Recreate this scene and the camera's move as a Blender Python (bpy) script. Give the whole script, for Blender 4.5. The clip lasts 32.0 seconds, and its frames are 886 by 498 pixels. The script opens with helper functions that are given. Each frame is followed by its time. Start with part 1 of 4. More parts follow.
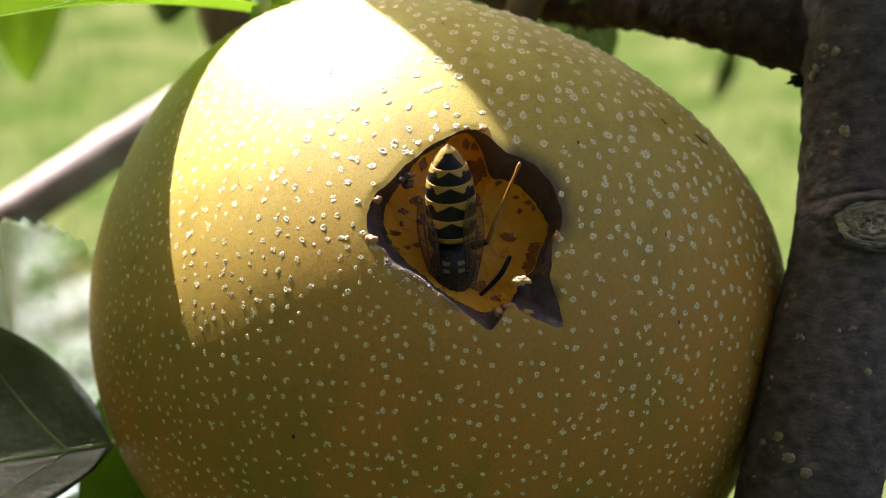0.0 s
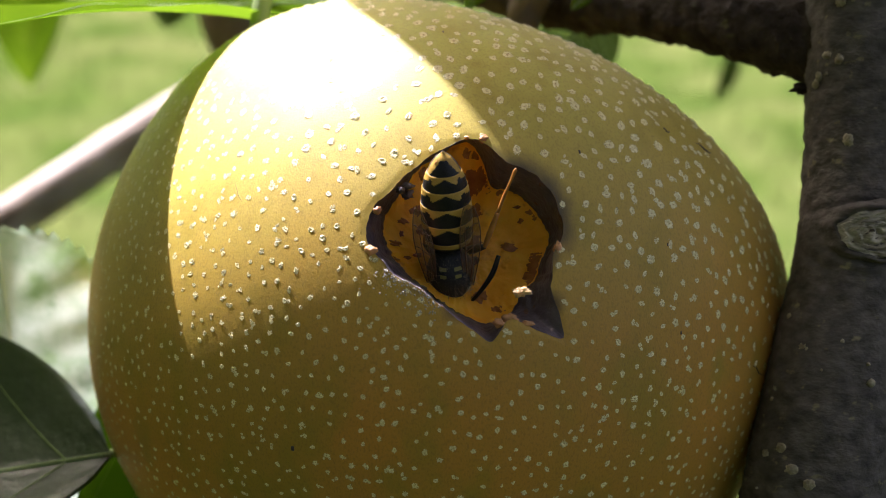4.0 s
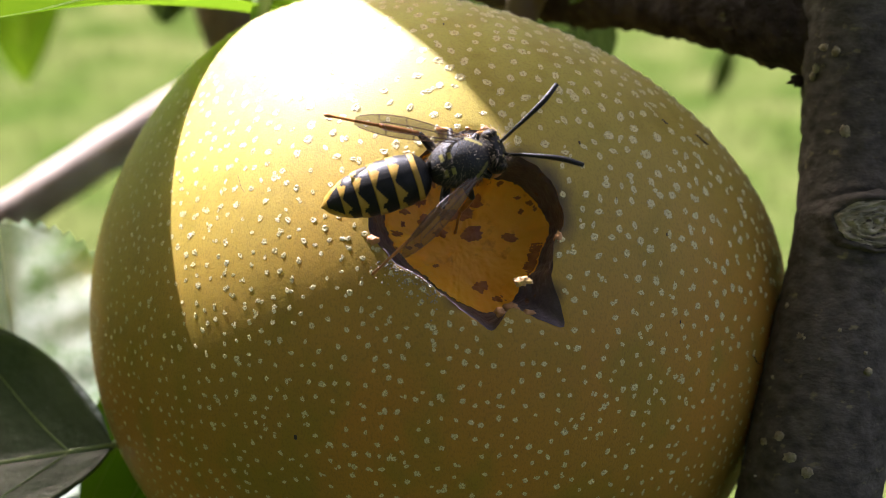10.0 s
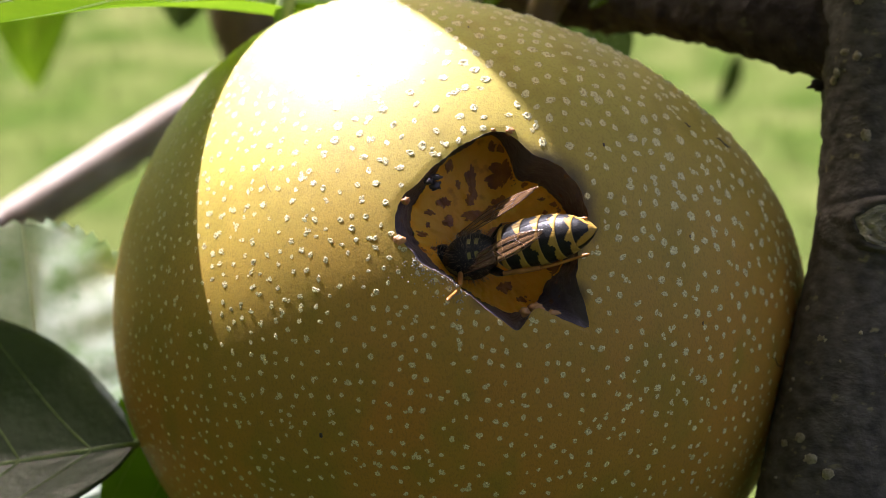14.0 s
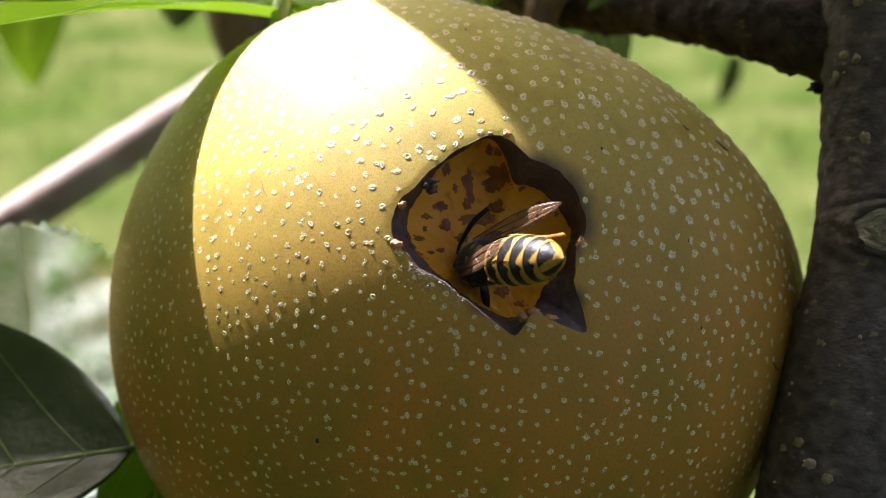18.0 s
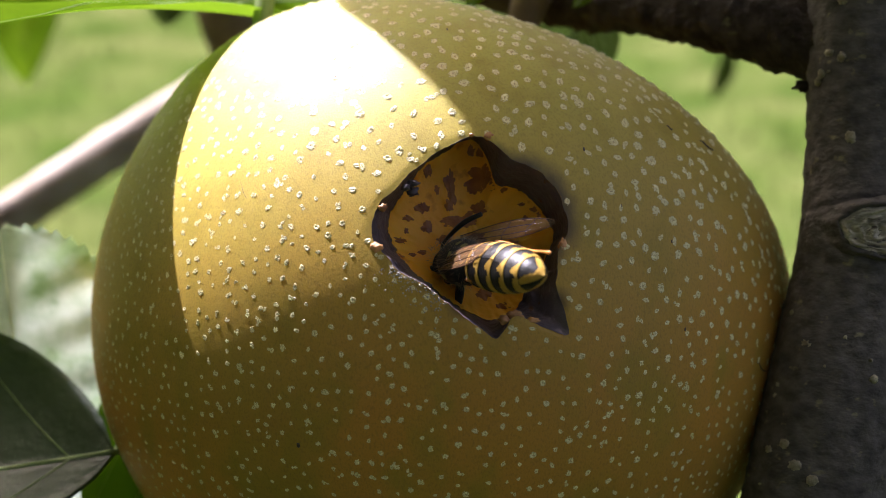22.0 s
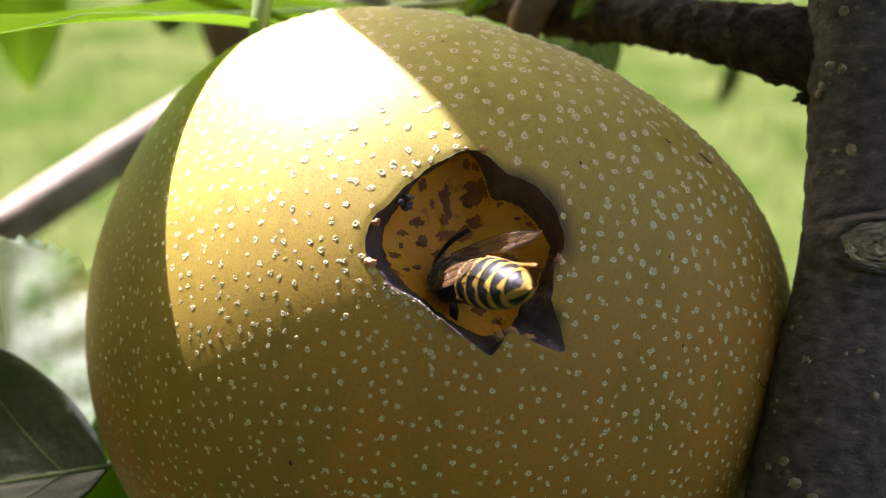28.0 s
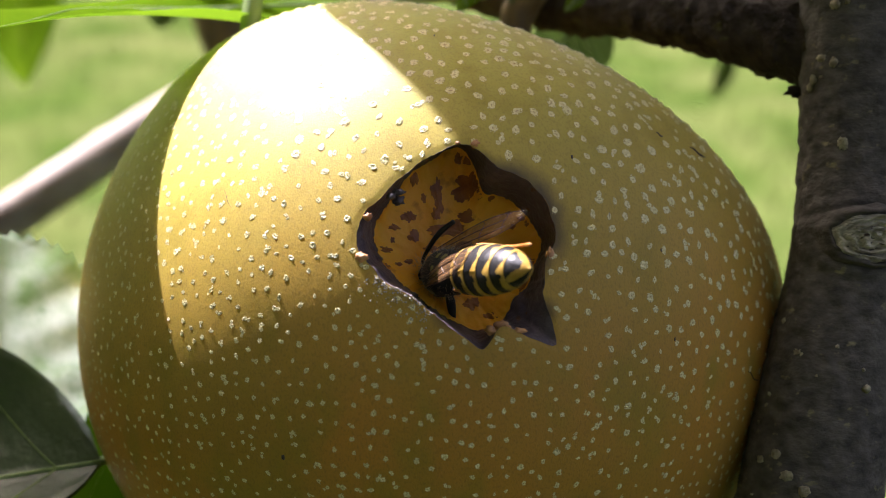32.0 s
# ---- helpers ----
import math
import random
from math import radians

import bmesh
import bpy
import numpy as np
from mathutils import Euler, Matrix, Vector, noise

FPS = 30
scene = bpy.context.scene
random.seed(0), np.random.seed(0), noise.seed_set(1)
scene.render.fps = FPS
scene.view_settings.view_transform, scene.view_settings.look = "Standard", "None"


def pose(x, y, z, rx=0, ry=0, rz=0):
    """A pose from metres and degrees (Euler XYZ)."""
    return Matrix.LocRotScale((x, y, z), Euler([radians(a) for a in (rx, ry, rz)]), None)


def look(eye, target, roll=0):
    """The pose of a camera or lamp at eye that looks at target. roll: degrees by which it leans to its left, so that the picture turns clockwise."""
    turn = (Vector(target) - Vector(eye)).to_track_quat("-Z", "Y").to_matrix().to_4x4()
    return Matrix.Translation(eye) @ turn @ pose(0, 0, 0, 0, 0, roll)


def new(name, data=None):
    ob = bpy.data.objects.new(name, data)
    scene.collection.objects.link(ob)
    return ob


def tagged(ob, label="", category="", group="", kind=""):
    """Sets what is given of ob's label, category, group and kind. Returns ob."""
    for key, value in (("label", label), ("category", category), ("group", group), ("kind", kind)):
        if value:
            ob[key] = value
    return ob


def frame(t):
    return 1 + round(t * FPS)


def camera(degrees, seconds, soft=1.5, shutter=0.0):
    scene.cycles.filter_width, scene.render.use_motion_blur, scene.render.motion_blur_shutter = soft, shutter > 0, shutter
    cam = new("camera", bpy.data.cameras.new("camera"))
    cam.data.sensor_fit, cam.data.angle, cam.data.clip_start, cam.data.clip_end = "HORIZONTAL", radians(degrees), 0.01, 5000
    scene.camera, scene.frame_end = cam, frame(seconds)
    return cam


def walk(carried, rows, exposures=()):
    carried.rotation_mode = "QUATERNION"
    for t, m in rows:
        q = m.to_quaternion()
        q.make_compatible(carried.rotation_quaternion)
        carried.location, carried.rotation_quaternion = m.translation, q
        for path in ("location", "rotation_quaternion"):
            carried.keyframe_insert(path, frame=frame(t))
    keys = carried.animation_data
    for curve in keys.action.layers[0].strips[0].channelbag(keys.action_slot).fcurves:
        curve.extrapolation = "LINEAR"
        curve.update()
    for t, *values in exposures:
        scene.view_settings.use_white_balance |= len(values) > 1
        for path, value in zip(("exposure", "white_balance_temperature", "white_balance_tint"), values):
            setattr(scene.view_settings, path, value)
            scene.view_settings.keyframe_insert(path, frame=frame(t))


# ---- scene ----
# Near things are built on a bench whose axes are right, ahead and up from the first eye, in millimetres.
MM = 0.001
BENCH = pose(0, 0, 1.3, -24)
EYE_ROWS = [
    (0.0, 0.00, -0.00, -0.00, -0.00, 0.00, 0.00),
    (0.5, -2.19, -0.85, -0.37, 0.31, -0.27, 0.04),
    (1.0, -1.60, 0.28, 0.84, 0.12, -0.23, 0.15),
    (1.5, -1.84, -0.73, -0.26, 0.22, -0.24, 0.09),
    (2.0, -0.66, 0.30, 0.59, 0.04, -0.17, 0.14),
    (2.5, -2.52, -0.02, 0.94, 0.21, -0.39, 0.25),
    (3.0, 0.01, 1.08, 1.43, -0.12, -0.14, 0.24),
    (3.5, -0.77, 0.81, 1.73, -0.35, 0.09, -0.12),
    (4.0, 0.18, 0.63, 0.88, -0.07, 0.01, 0.13),
    (4.5, 0.22, 0.20, 0.38, -0.14, 0.20, -0.20),
    (6.5, 0.60, -0.40, -0.86, -0.05, 0.16, -0.36),
    (7.0, -0.89, -0.22, 0.05, 0.15, -0.08, 0.06),
    (7.5, -1.20, -0.12, 0.07, 0.02, -0.05, -0.20),
    (8.0, -0.40, -0.38, -0.52, 0.18, -0.06, -0.03),
    (8.5, -1.77, -0.23, 0.18, 0.09, -0.18, -0.10),
    (9.0, -1.44, 0.02, 0.47, 0.06, -0.08, -0.04),
    (9.5, -1.24, -0.41, -0.32, 0.19, -0.10, -0.10),
    (10.0, -0.35, -0.05, 0.13, -0.06, 0.11, -0.16),
    (10.5, -0.67, -0.36, -0.22, 0.06, -0.01, -0.14),
    (11.0, -0.68, -0.10, 0.17, -0.01, 0.03, -0.18),
    (11.5, -1.02, -0.51, -0.35, 0.15, -0.17, -0.10),
    (12.0, -1.37, -0.19, 0.23, 0.12, -0.14, -0.01),
    (12.5, -1.27, -0.55, -0.39, 0.15, -0.11, -0.05),
    (13.0, -1.28, -0.47, -0.41, 0.26, -0.20, -0.00),
    (13.5, -1.98, -0.14, 0.23, 0.15, -0.21, -0.13),
    (14.0, -2.00, -0.74, -0.40, 0.31, -0.20, -0.01),
    (14.5, -2.23, -0.22, 0.17, 0.25, -0.36, -0.06),
    (16.5, -1.43, -0.47, -0.17, 0.17, -0.06, -0.05),
    (17.0, -2.29, -0.20, 0.27, 0.20, -0.31, -0.07),
    (17.5, -2.08, -0.24, 0.28, 0.10, -0.21, -0.09),
    (18.0, -1.85, -0.25, 0.10, 0.19, -0.19, -0.06),
    (18.5, -1.92, 0.32, 0.93, -0.04, -0.21, -0.09),
    (19.0, -1.24, 0.77, 1.42, -0.23, -0.10, -0.13),
    (19.5, -2.08, 0.34, 1.01, 0.10, -0.28, -0.03),
    (20.0, -0.92, 1.49, 2.15, -0.41, -0.17, -0.11),
    (20.5, -1.58, 1.38, 2.66, -0.19, -0.34, 0.28),
    (21.0, -1.58, 1.22, 2.17, -0.23, -0.07, -0.05),
    (21.5, -2.38, 1.02, 1.98, -0.07, -0.32, -0.10),
    (22.0, -0.62, 0.41, 0.75, -0.13, 0.07, -0.16),
    (22.5, -0.95, 0.46, 0.89, -0.13, -0.06, -0.15),
    (23.0, -0.70, 0.81, 1.35, -0.26, 0.12, -0.19),
    (23.5, 0.45, 0.65, 0.42, -0.01, 0.18, -0.16),
    (24.0, -1.75, 1.64, 2.53, -0.47, -0.13, -0.42),
    (24.5, 2.30, 1.67, 1.71, -0.26, 0.33, 0.37),
    (25.0, -0.52, 0.22, -0.03, 0.50, -0.26, 0.18),
    (25.5, 0.15, 1.48, 1.61, 0.16, -0.04, 0.27),
    (27.5, 0.32, 2.84, 3.43, -0.77, 0.28, -0.33),
    (28.0, 0.30, 1.41, 1.45, 0.14, -0.00, 0.20),
    (28.5, 3.28, 1.65, 1.13, -0.37, 0.37, 0.08),
    (28.7, 5.10, 1.18, -0.45, -0.29, 0.56, -0.09),
    (29.0, 1.85, 0.48, -0.08, -0.16, 0.83, -0.34),
    (29.5, 1.19, 1.37, 1.24, -0.12, 0.17, 0.10),
    (30.0, 0.25, 1.22, 1.22, -0.12, 0.17, -0.09),
    (30.5, 1.32, 1.32, 1.12, 0.18, -0.22, 0.62),
    (31.0, -1.45, 1.78, 2.46, 0.09, -0.42, 0.26),
    (31.5, -0.96, 1.01, 1.51, 0.32, -0.37, 0.47),
    (32.0, 0.60, 1.39, 1.52, -0.19, 0.18, -0.01),
]
cam = camera(42.0, 32.0, soft=0.7)
cam.data.dof.use_dof = True
cam.data.dof.focus_distance, cam.data.dof.aperture_fstop = 0.0855, 30.0


def eye(x, y, z, a, b, c):
    turn = Vector((radians(a), radians(b), radians(c)))
    spin = Matrix.Rotation(turn.length, 4, turn.normalized()) if turn.length > 1e-6 else Matrix.Identity(4)
    return BENCH @ Matrix.Translation((x * MM, y * MM, z * MM)) @ spin @ pose(0, 0, 0, 90)


walk(cam, [(t, eye(*row)) for t, *row in EYE_ROWS], [(t, 1.97 + e, 6750, 15) for t, e in ((0, 0.0), (4, 0.0), (7, 0.14), (9, -0.06), (10, 0.0), (11, -0.14), (13, -0.06), (14.5, -0.1), (16.5, -0.14), (19, -0.1), (21, -0.2), (23, -0.14), (26, -0.18), (28, 0.1), (29, 0.44), (30, 0.12), (31, -0.23), (32, 0.0))])

# ---- light ----
SUN = Vector((-0.37, 0.17, 0.91)).normalized()          # towards the sun, on the bench
sun_way = (BENCH.to_3x3() @ SUN).normalized()
world = bpy.data.worlds.new("sky")
scene.world = world
world.use_nodes = True
sky = world.node_tree.nodes.new("ShaderNodeTexSky")
sky.sky_type, sky.sun_disc = "NISHITA", False
sky.air_density, sky.dust_density, sky.ozone_density = 0.4, 8.0, 0.0
sky.sun_elevation, sky.sun_rotation = math.asin(sun_way.z), math.atan2(sun_way.x, sun_way.y)
world.node_tree.links.new(sky.outputs[0], world.node_tree.nodes["Background"].inputs[0])
world.node_tree.nodes["Background"].inputs[1].default_value = 0.156
sun = new("sun", bpy.data.lights.new("sun", "SUN"))
sun.data.energy, sun.data.angle, sun.data.color = 4.8, radians(0.55), (1.0, 0.99, 1.2)
sun.matrix_world = look(sun_way * 20, (0, 0, 0))


# ---- materials ----
def material(name, a, b, scale, rough=0.5, spot=None, spot_scale=0.0, spot_at=0.6, bump=0.0, bump_scale=0.0,
             skin=0.0, alpha=1.0, through_light=0.0, rough_to=None, island=False, stretch=(1, 1, 1), gloss=0.5, flush=None, spot_soft=0.06, bruise=(), fleck=None, dot=None):
    """Two colours mixed by a coarse grain, a third in spots, fine relief; scales count per millimetre."""
    m = bpy.data.materials.new(name)
    m.use_nodes = True
    n, links = m.node_tree.nodes, m.node_tree.links
    p = n["Principled BSDF"]
    where = n.new("ShaderNodeTexCoord")
    shape = n.new("ShaderNodeMapping")
    shape.inputs["Scale"].default_value = stretch
    links.new(where.outputs["Object"], shape.inputs[0])

    def grain(per_mm, detail):
        g = n.new("ShaderNodeTexNoise")
        g.inputs["Scale"].default_value, g.inputs["Detail"].default_value = per_mm * 1000, detail
        links.new(shape.outputs[0], g.inputs["Vector"])
        return g

    def mixed(amount, first, second):
        x = n.new("ShaderNodeMix")
        x.data_type = "RGBA"
        links.new(amount, x.inputs[0])
        for value, port in ((first, 6), (second, 7)):
            if isinstance(value, tuple):
                x.inputs[port].default_value = (*value, 1)
            else:
                links.new(value, x.inputs[port])
        return x.outputs[2]

    def span(socket, low, high, to_low=0.0, to_high=1.0):
        r = n.new("ShaderNodeMapRange")
        for k, v in enumerate((low, high, to_low, to_high)):
            r.inputs[k + 1].default_value = v
        links.new(socket, r.inputs[0])
        return r.outputs[0]

    g = grain(scale, 5)
    colour = mixed(span(g.outputs[0], 0.32, 0.68), a, b)
    if flush:
        along = n.new("ShaderNodeVectorMath")
        along.operation = "DOT_PRODUCT"
        along.inputs[1].default_value = flush[0]
        links.new(where.outputs["Object"], along.inputs[0])
        colour = mixed(span(along.outputs["Value"], -0.002, 0.026), colour, flush[1])
    if island:
        info = n.new("ShaderNodeObjectInfo")
        colour = mixed(span(info.outputs["Random"], 0, 1, 0, 0.35), colour, b)
    if spot:
        colour = mixed(span(grain(spot_scale, 4).outputs[0], spot_at, spot_at + spot_soft), colour, spot)
    if fleck:
        colour = mixed(span(grain(fleck[1], 3).outputs[0], 0.48, 0.72, 0.0, fleck[2]), colour, fleck[0])
    if dot:                                         # corky dots: ragged thin rims and a dark pit, by the distance from a dot's middle
        place = n.new("ShaderNodeUVMap")
        apart = n.new("ShaderNodeSeparateXYZ")
        links.new(place.outputs[0], apart.inputs[0])
        ragged = n.new("ShaderNodeMath")
        ragged.operation = "MULTIPLY_ADD"
        links.new(grain(9.0, 3).outputs[0], ragged.inputs[0])
        ragged.inputs[1].default_value = 1.6
        links.new(apart.outputs[0], ragged.inputs[2])
        links.new(span(ragged.outputs[0], 1.52, 1.64, 1.0, 0.0), p.inputs["Alpha"])
        colour = mixed(span(ragged.outputs[0], 0.80, 1.02, 0.7, 0.0), colour, dot)
    for place, reach in bruise:                     # dark soft patches round points of the surface
        far = n.new("ShaderNodeVectorMath")
        far.operation = "DISTANCE"
        far.inputs[1].default_value = place
        links.new(where.outputs["Object"], far.inputs[0])
        ragged = n.new("ShaderNodeMath")
        ragged.operation = "MULTIPLY_ADD"
        links.new(grain(0.5, 4).outputs[0], ragged.inputs[0])
        ragged.inputs[1].default_value = reach * 0.5
        links.new(far.outputs["Value"], ragged.inputs[2])
        colour = mixed(span(ragged.outputs[0], reach * 0.4, reach * 1.35, 0.85, 0.0), colour, (0.05, 0.036, 0.028))
    links.new(colour, p.inputs["Base Color"])
    p.inputs["Roughness"].default_value = rough
    if rough_to is not None:
        links.new(span(g.outputs[0], 0.3, 0.7, rough, rough_to), p.inputs["Roughness"])
    if bump:
        bumps = n.new("ShaderNodeBump")
        bumps.inputs["Strength"].default_value, bumps.inputs["Distance"].default_value = 1.0, bump * MM
        links.new(grain(bump_scale, 6).outputs[0], bumps.inputs["Height"])
        links.new(bumps.outputs[0], p.inputs["Normal"])
    if skin:
        p.inputs["Subsurface Weight"].default_value = skin
        p.inputs["Subsurface Radius"].default_value = (1.0, 0.6, 0.2)
        p.inputs["Subsurface Scale"].default_value = 0.0022
    p.inputs["Specular IOR Level"].default_value = gloss
    if not dot:
        p.inputs["Alpha"].default_value = alpha
    if through_light:
        leaf = n.new("ShaderNodeBsdfTranslucent")
        links.new(colour, leaf.inputs[0])
        both = n.new("ShaderNodeMixShader")
        both.inputs[0].default_value = through_light
        links.new(p.outputs[0], both.inputs[1])
        links.new(leaf.outputs[0], both.inputs[2])
        links.new(both.outputs[0], n["Material Output"].inputs[0])
    return m


M_LENT = material("lenticel_cork", (0.82, 0.73, 0.38), (0.68, 0.58, 0.26), 4.0, 0.24, None, 0, 0, 0.08, 7.0, gloss=0.7, dot=(0.26, 0.17, 0.05))
# bruise-dark tissue, with the hollow's shade also put into the colour
M_RIM = material("bruised_shaded_tissue", (0.060, 0.048, 0.058), (0.105, 0.078, 0.078), 0.6, 0.45, (0.11, 0.05, 0.02), 1.2, 0.64, 0.15, 2.0)
M_SCAR = material("dry_scar", (0.040, 0.024, 0.014), (0.075, 0.045, 0.024), 1.5, 0.6)
M_FLESH = material("pear_flesh", (0.98, 0.48, 0.045), (0.92, 0.40, 0.03), 0.25, 0.45, (0.55, 0.19, 0.02), 0.7, 0.60, 0.12, 1.6, skin=0.35, spot_soft=0.16, gloss=0.3)
M_BROWN = material("browned_flesh", (0.42, 0.145, 0.022), (0.23, 0.068, 0.014), 0.8, 0.35, None, 0, 0, 0.1, 3.0, skin=0.2)
M_JUICE = material("dried_juice", (0.55, 0.52, 0.42), (0.30, 0.25, 0.16), 3.0, 0.15, gloss=0.9)
M_CRUMB = material("dry_crumb", (0.66, 0.34, 0.13), (0.34, 0.14, 0.05), 1.0, 0.5, None, 0, 0, 0.1, 3.0, skin=0.1)
M_PALECRUMB = material("fresh_crumb", (0.90, 0.62, 0.32), (0.70, 0.40, 0.15), 1.0, 0.45, None, 0, 0, 0.1, 3.0, skin=0.15)
M_BARK = material("pear_bark", (0.054, 0.047, 0.039), (0.130, 0.116, 0.094), 0.8, 0.85, (0.23, 0.20, 0.11), 0.9, 0.63, 0.14, 2.6, stretch=(0.9, 0.9, 1.35), gloss=0.2, spot_soft=0.12)
M_BARK2 = material("branch_bark", (0.026, 0.019, 0.014), (0.070, 0.053, 0.038), 0.5, 0.8, (0.10, 0.09, 0.045), 0.7, 0.64, 0.6, 1.4, gloss=0.15)
M_WOOD = material("scar_wood", (0.62, 0.56, 0.39), (0.30, 0.265, 0.19), 0.8, 0.85, (0.06, 0.045, 0.03), 1.3, 0.64, 0.5, 1.8, stretch=(0.5, 1, 1.6), gloss=0.15)
M_LICHEN = material("lichen", (0.44, 0.41, 0.27), (0.19, 0.15, 0.085), 1.8, 0.9, None, 0, 0, 0.15, 4.0, island=True, gloss=0.2)
M_STICK = material("weathered_stick", (0.46, 0.40, 0.35), (0.30, 0.245, 0.20), 0.1, 0.75, (0.16, 0.12, 0.09), 0.06, 0.58, 0.2, 0.8, gloss=0.2)
M_STALK = material("stalk_brown", (0.21, 0.15, 0.065), (0.12, 0.085, 0.04), 0.3, 0.6, (0.09, 0.10, 0.03), 0.5, 0.6, 0.15, 2.0, gloss=0.3)
M_LEAF = material("leaf_dark", (0.022, 0.040, 0.015), (0.036, 0.054, 0.026), 0.25, 0.42, None, 0, 0, 0.22, 0.7, through_light=0.12, gloss=0.4)
M_LEAFUP = material("leaf_fresh", (0.075, 0.155, 0.006), (0.115, 0.20, 0.010), 0.1, 0.6, None, 0, 0, 0.1, 1.0, through_light=0.55, gloss=0.0)
# leaf green of the added unseen shell that shades the pear
M_SHELL = material("leaf_shell", (0.042, 0.074, 0.012), (0.068, 0.100, 0.020), 0.05, 0.6, None, 0, 0, 0.0, 0, through_light=0.4, gloss=0.15)
# darker leaf green for the leaves behind, their shade put into the colour
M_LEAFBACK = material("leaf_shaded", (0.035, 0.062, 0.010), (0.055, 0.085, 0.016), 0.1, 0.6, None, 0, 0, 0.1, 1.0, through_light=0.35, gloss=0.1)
# whitish patches put the leaf's sunlit sheen into its colour
M_LEAFPALE = material("leaf_pale_sheen", (0.62, 0.69, 0.62), (0.22, 0.34, 0.15), 0.22, 0.6, (0.10, 0.20, 0.05), 0.17, 0.57, 0.9, 0.25, through_light=0.3, gloss=0.3, spot_soft=0.10)
M_VEIN = material("leaf_vein", (0.20, 0.28, 0.08), (0.25, 0.33, 0.12), 0.3, 0.5, through_light=0.2)
M_GRASS = material("lawn", (0.026, 0.046, 0.009), (0.045, 0.068, 0.015), 0.0045, 0.9, (0.092, 0.098, 0.038), 0.0022, 0.42, 0.0, gloss=0.0, spot_soft=0.38)
M_BLADE = material("grass_blade", (0.026, 0.047, 0.008), (0.050, 0.068, 0.016), 0.002, 0.8, through_light=0.4, gloss=0.0)
M_BLACK = material("wasp_black", (0.010, 0.010, 0.010), (0.022, 0.020, 0.018), 1.2, 0.40, None, 0, 0, 0.03, 9.0, gloss=0.26)
M_YELLOW = material("wasp_yellow", (0.54, 0.34, 0.075), (0.42, 0.24, 0.04), 0.7, 0.42, None, 0, 0, 0.03, 9.0, gloss=0.22)
M_THORAX = material("wasp_thorax", (0.010, 0.010, 0.010), (0.024, 0.022, 0.019), 1.2, 0.6, None, 0, 0, 0.06, 6.0)
M_SPOT = material("wasp_spot", (0.30, 0.27, 0.07), (0.20, 0.17, 0.04), 1.0, 0.4)
M_ORANGE = material("wasp_leg", (0.58, 0.25, 0.055), (0.38, 0.15, 0.03), 1.0, 0.4)
M_WING = material("wasp_wing", (0.25, 0.14, 0.065), (0.16, 0.085, 0.04), 0.6, 0.2, alpha=0.62, bump=0.03, bump_scale=1.5)
M_WINGVEIN = material("wing_vein", (0.13, 0.06, 0.028), (0.09, 0.04, 0.02), 1.0, 0.4)
M_HAIR = material("wasp_hair", (0.46, 0.38, 0.25), (0.20, 0.15, 0.09), 1.0, 0.5)
M_FLYGREY = material("fly_grey", (0.36, 0.335, 0.27), (0.08, 0.076, 0.066), 1.4, 0.5, None, 0, 0, 0.06, 6.0)
M_FLYDARK = material("fly_dark", (0.012, 0.011, 0.009), (0.034, 0.031, 0.026), 1.5, 0.42)
M_FLYEYE = material("fly_eye", (0.20, 0.045, 0.02), (0.12, 0.022, 0.012), 2.0, 0.25)
M_FLYWING = material("fly_wing", (0.22, 0.19, 0.14), (0.15, 0.125, 0.09), 0.8, 0.2, alpha=0.42)


# ---- mesh helpers ----
def part(name, bm, material_, parent, label=""):
    """Links a bmesh, or (vertices, faces[, slots]), as one mesh under its parent; material_ may be a list of slots."""
    me = bpy.data.meshes.new(name)
    if isinstance(bm, tuple):
        me.from_pydata([tuple(v) for v in bm[0]], [], bm[1])
        if len(bm) > 2:
            me.polygons.foreach_set("material_index", bm[2])
    else:
        bm.to_mesh(me)
        bm.free()
    for m in material_ if isinstance(material_, list) else [material_]:
        me.materials.append(m)
    me.polygons.foreach_set("use_smooth", [True] * len(me.polygons))
    me.update()
    ob = new(name, me)
    ob.parent = parent
    return tagged(ob, label) if label else ob


def thing(name, at, label, category, group="", kind=""):
    """An Empty on the bench at a place in millimetres."""
    ob = new(name)
    ob.empty_display_size = 0.005
    ob.matrix_world = BENCH @ Matrix.Translation(Vector(at) * MM)
    return tagged(ob, label, category, group, kind)


def curve_through(points, steps):
    """Catmull-Rom through points (place, radius)."""
    p = [np.array([*q[0], q[1]], float) for q in points]
    p = [2 * p[0] - p[1]] + p + [2 * p[-1] - p[-2]]
    out = []
    for i in range(1, len(p) - 2):
        for s in range(steps):
            t = s / steps
            out.append(0.5 * (2 * p[i] + (p[i + 1] - p[i - 1]) * t + (2 * p[i - 1] - 5 * p[i] + 4 * p[i + 1] - p[i + 2]) * t * t
                              + (3 * p[i] - p[i - 1] - 3 * p[i + 1] + p[i + 2]) * t ** 3))
    return out + [p[-2]]


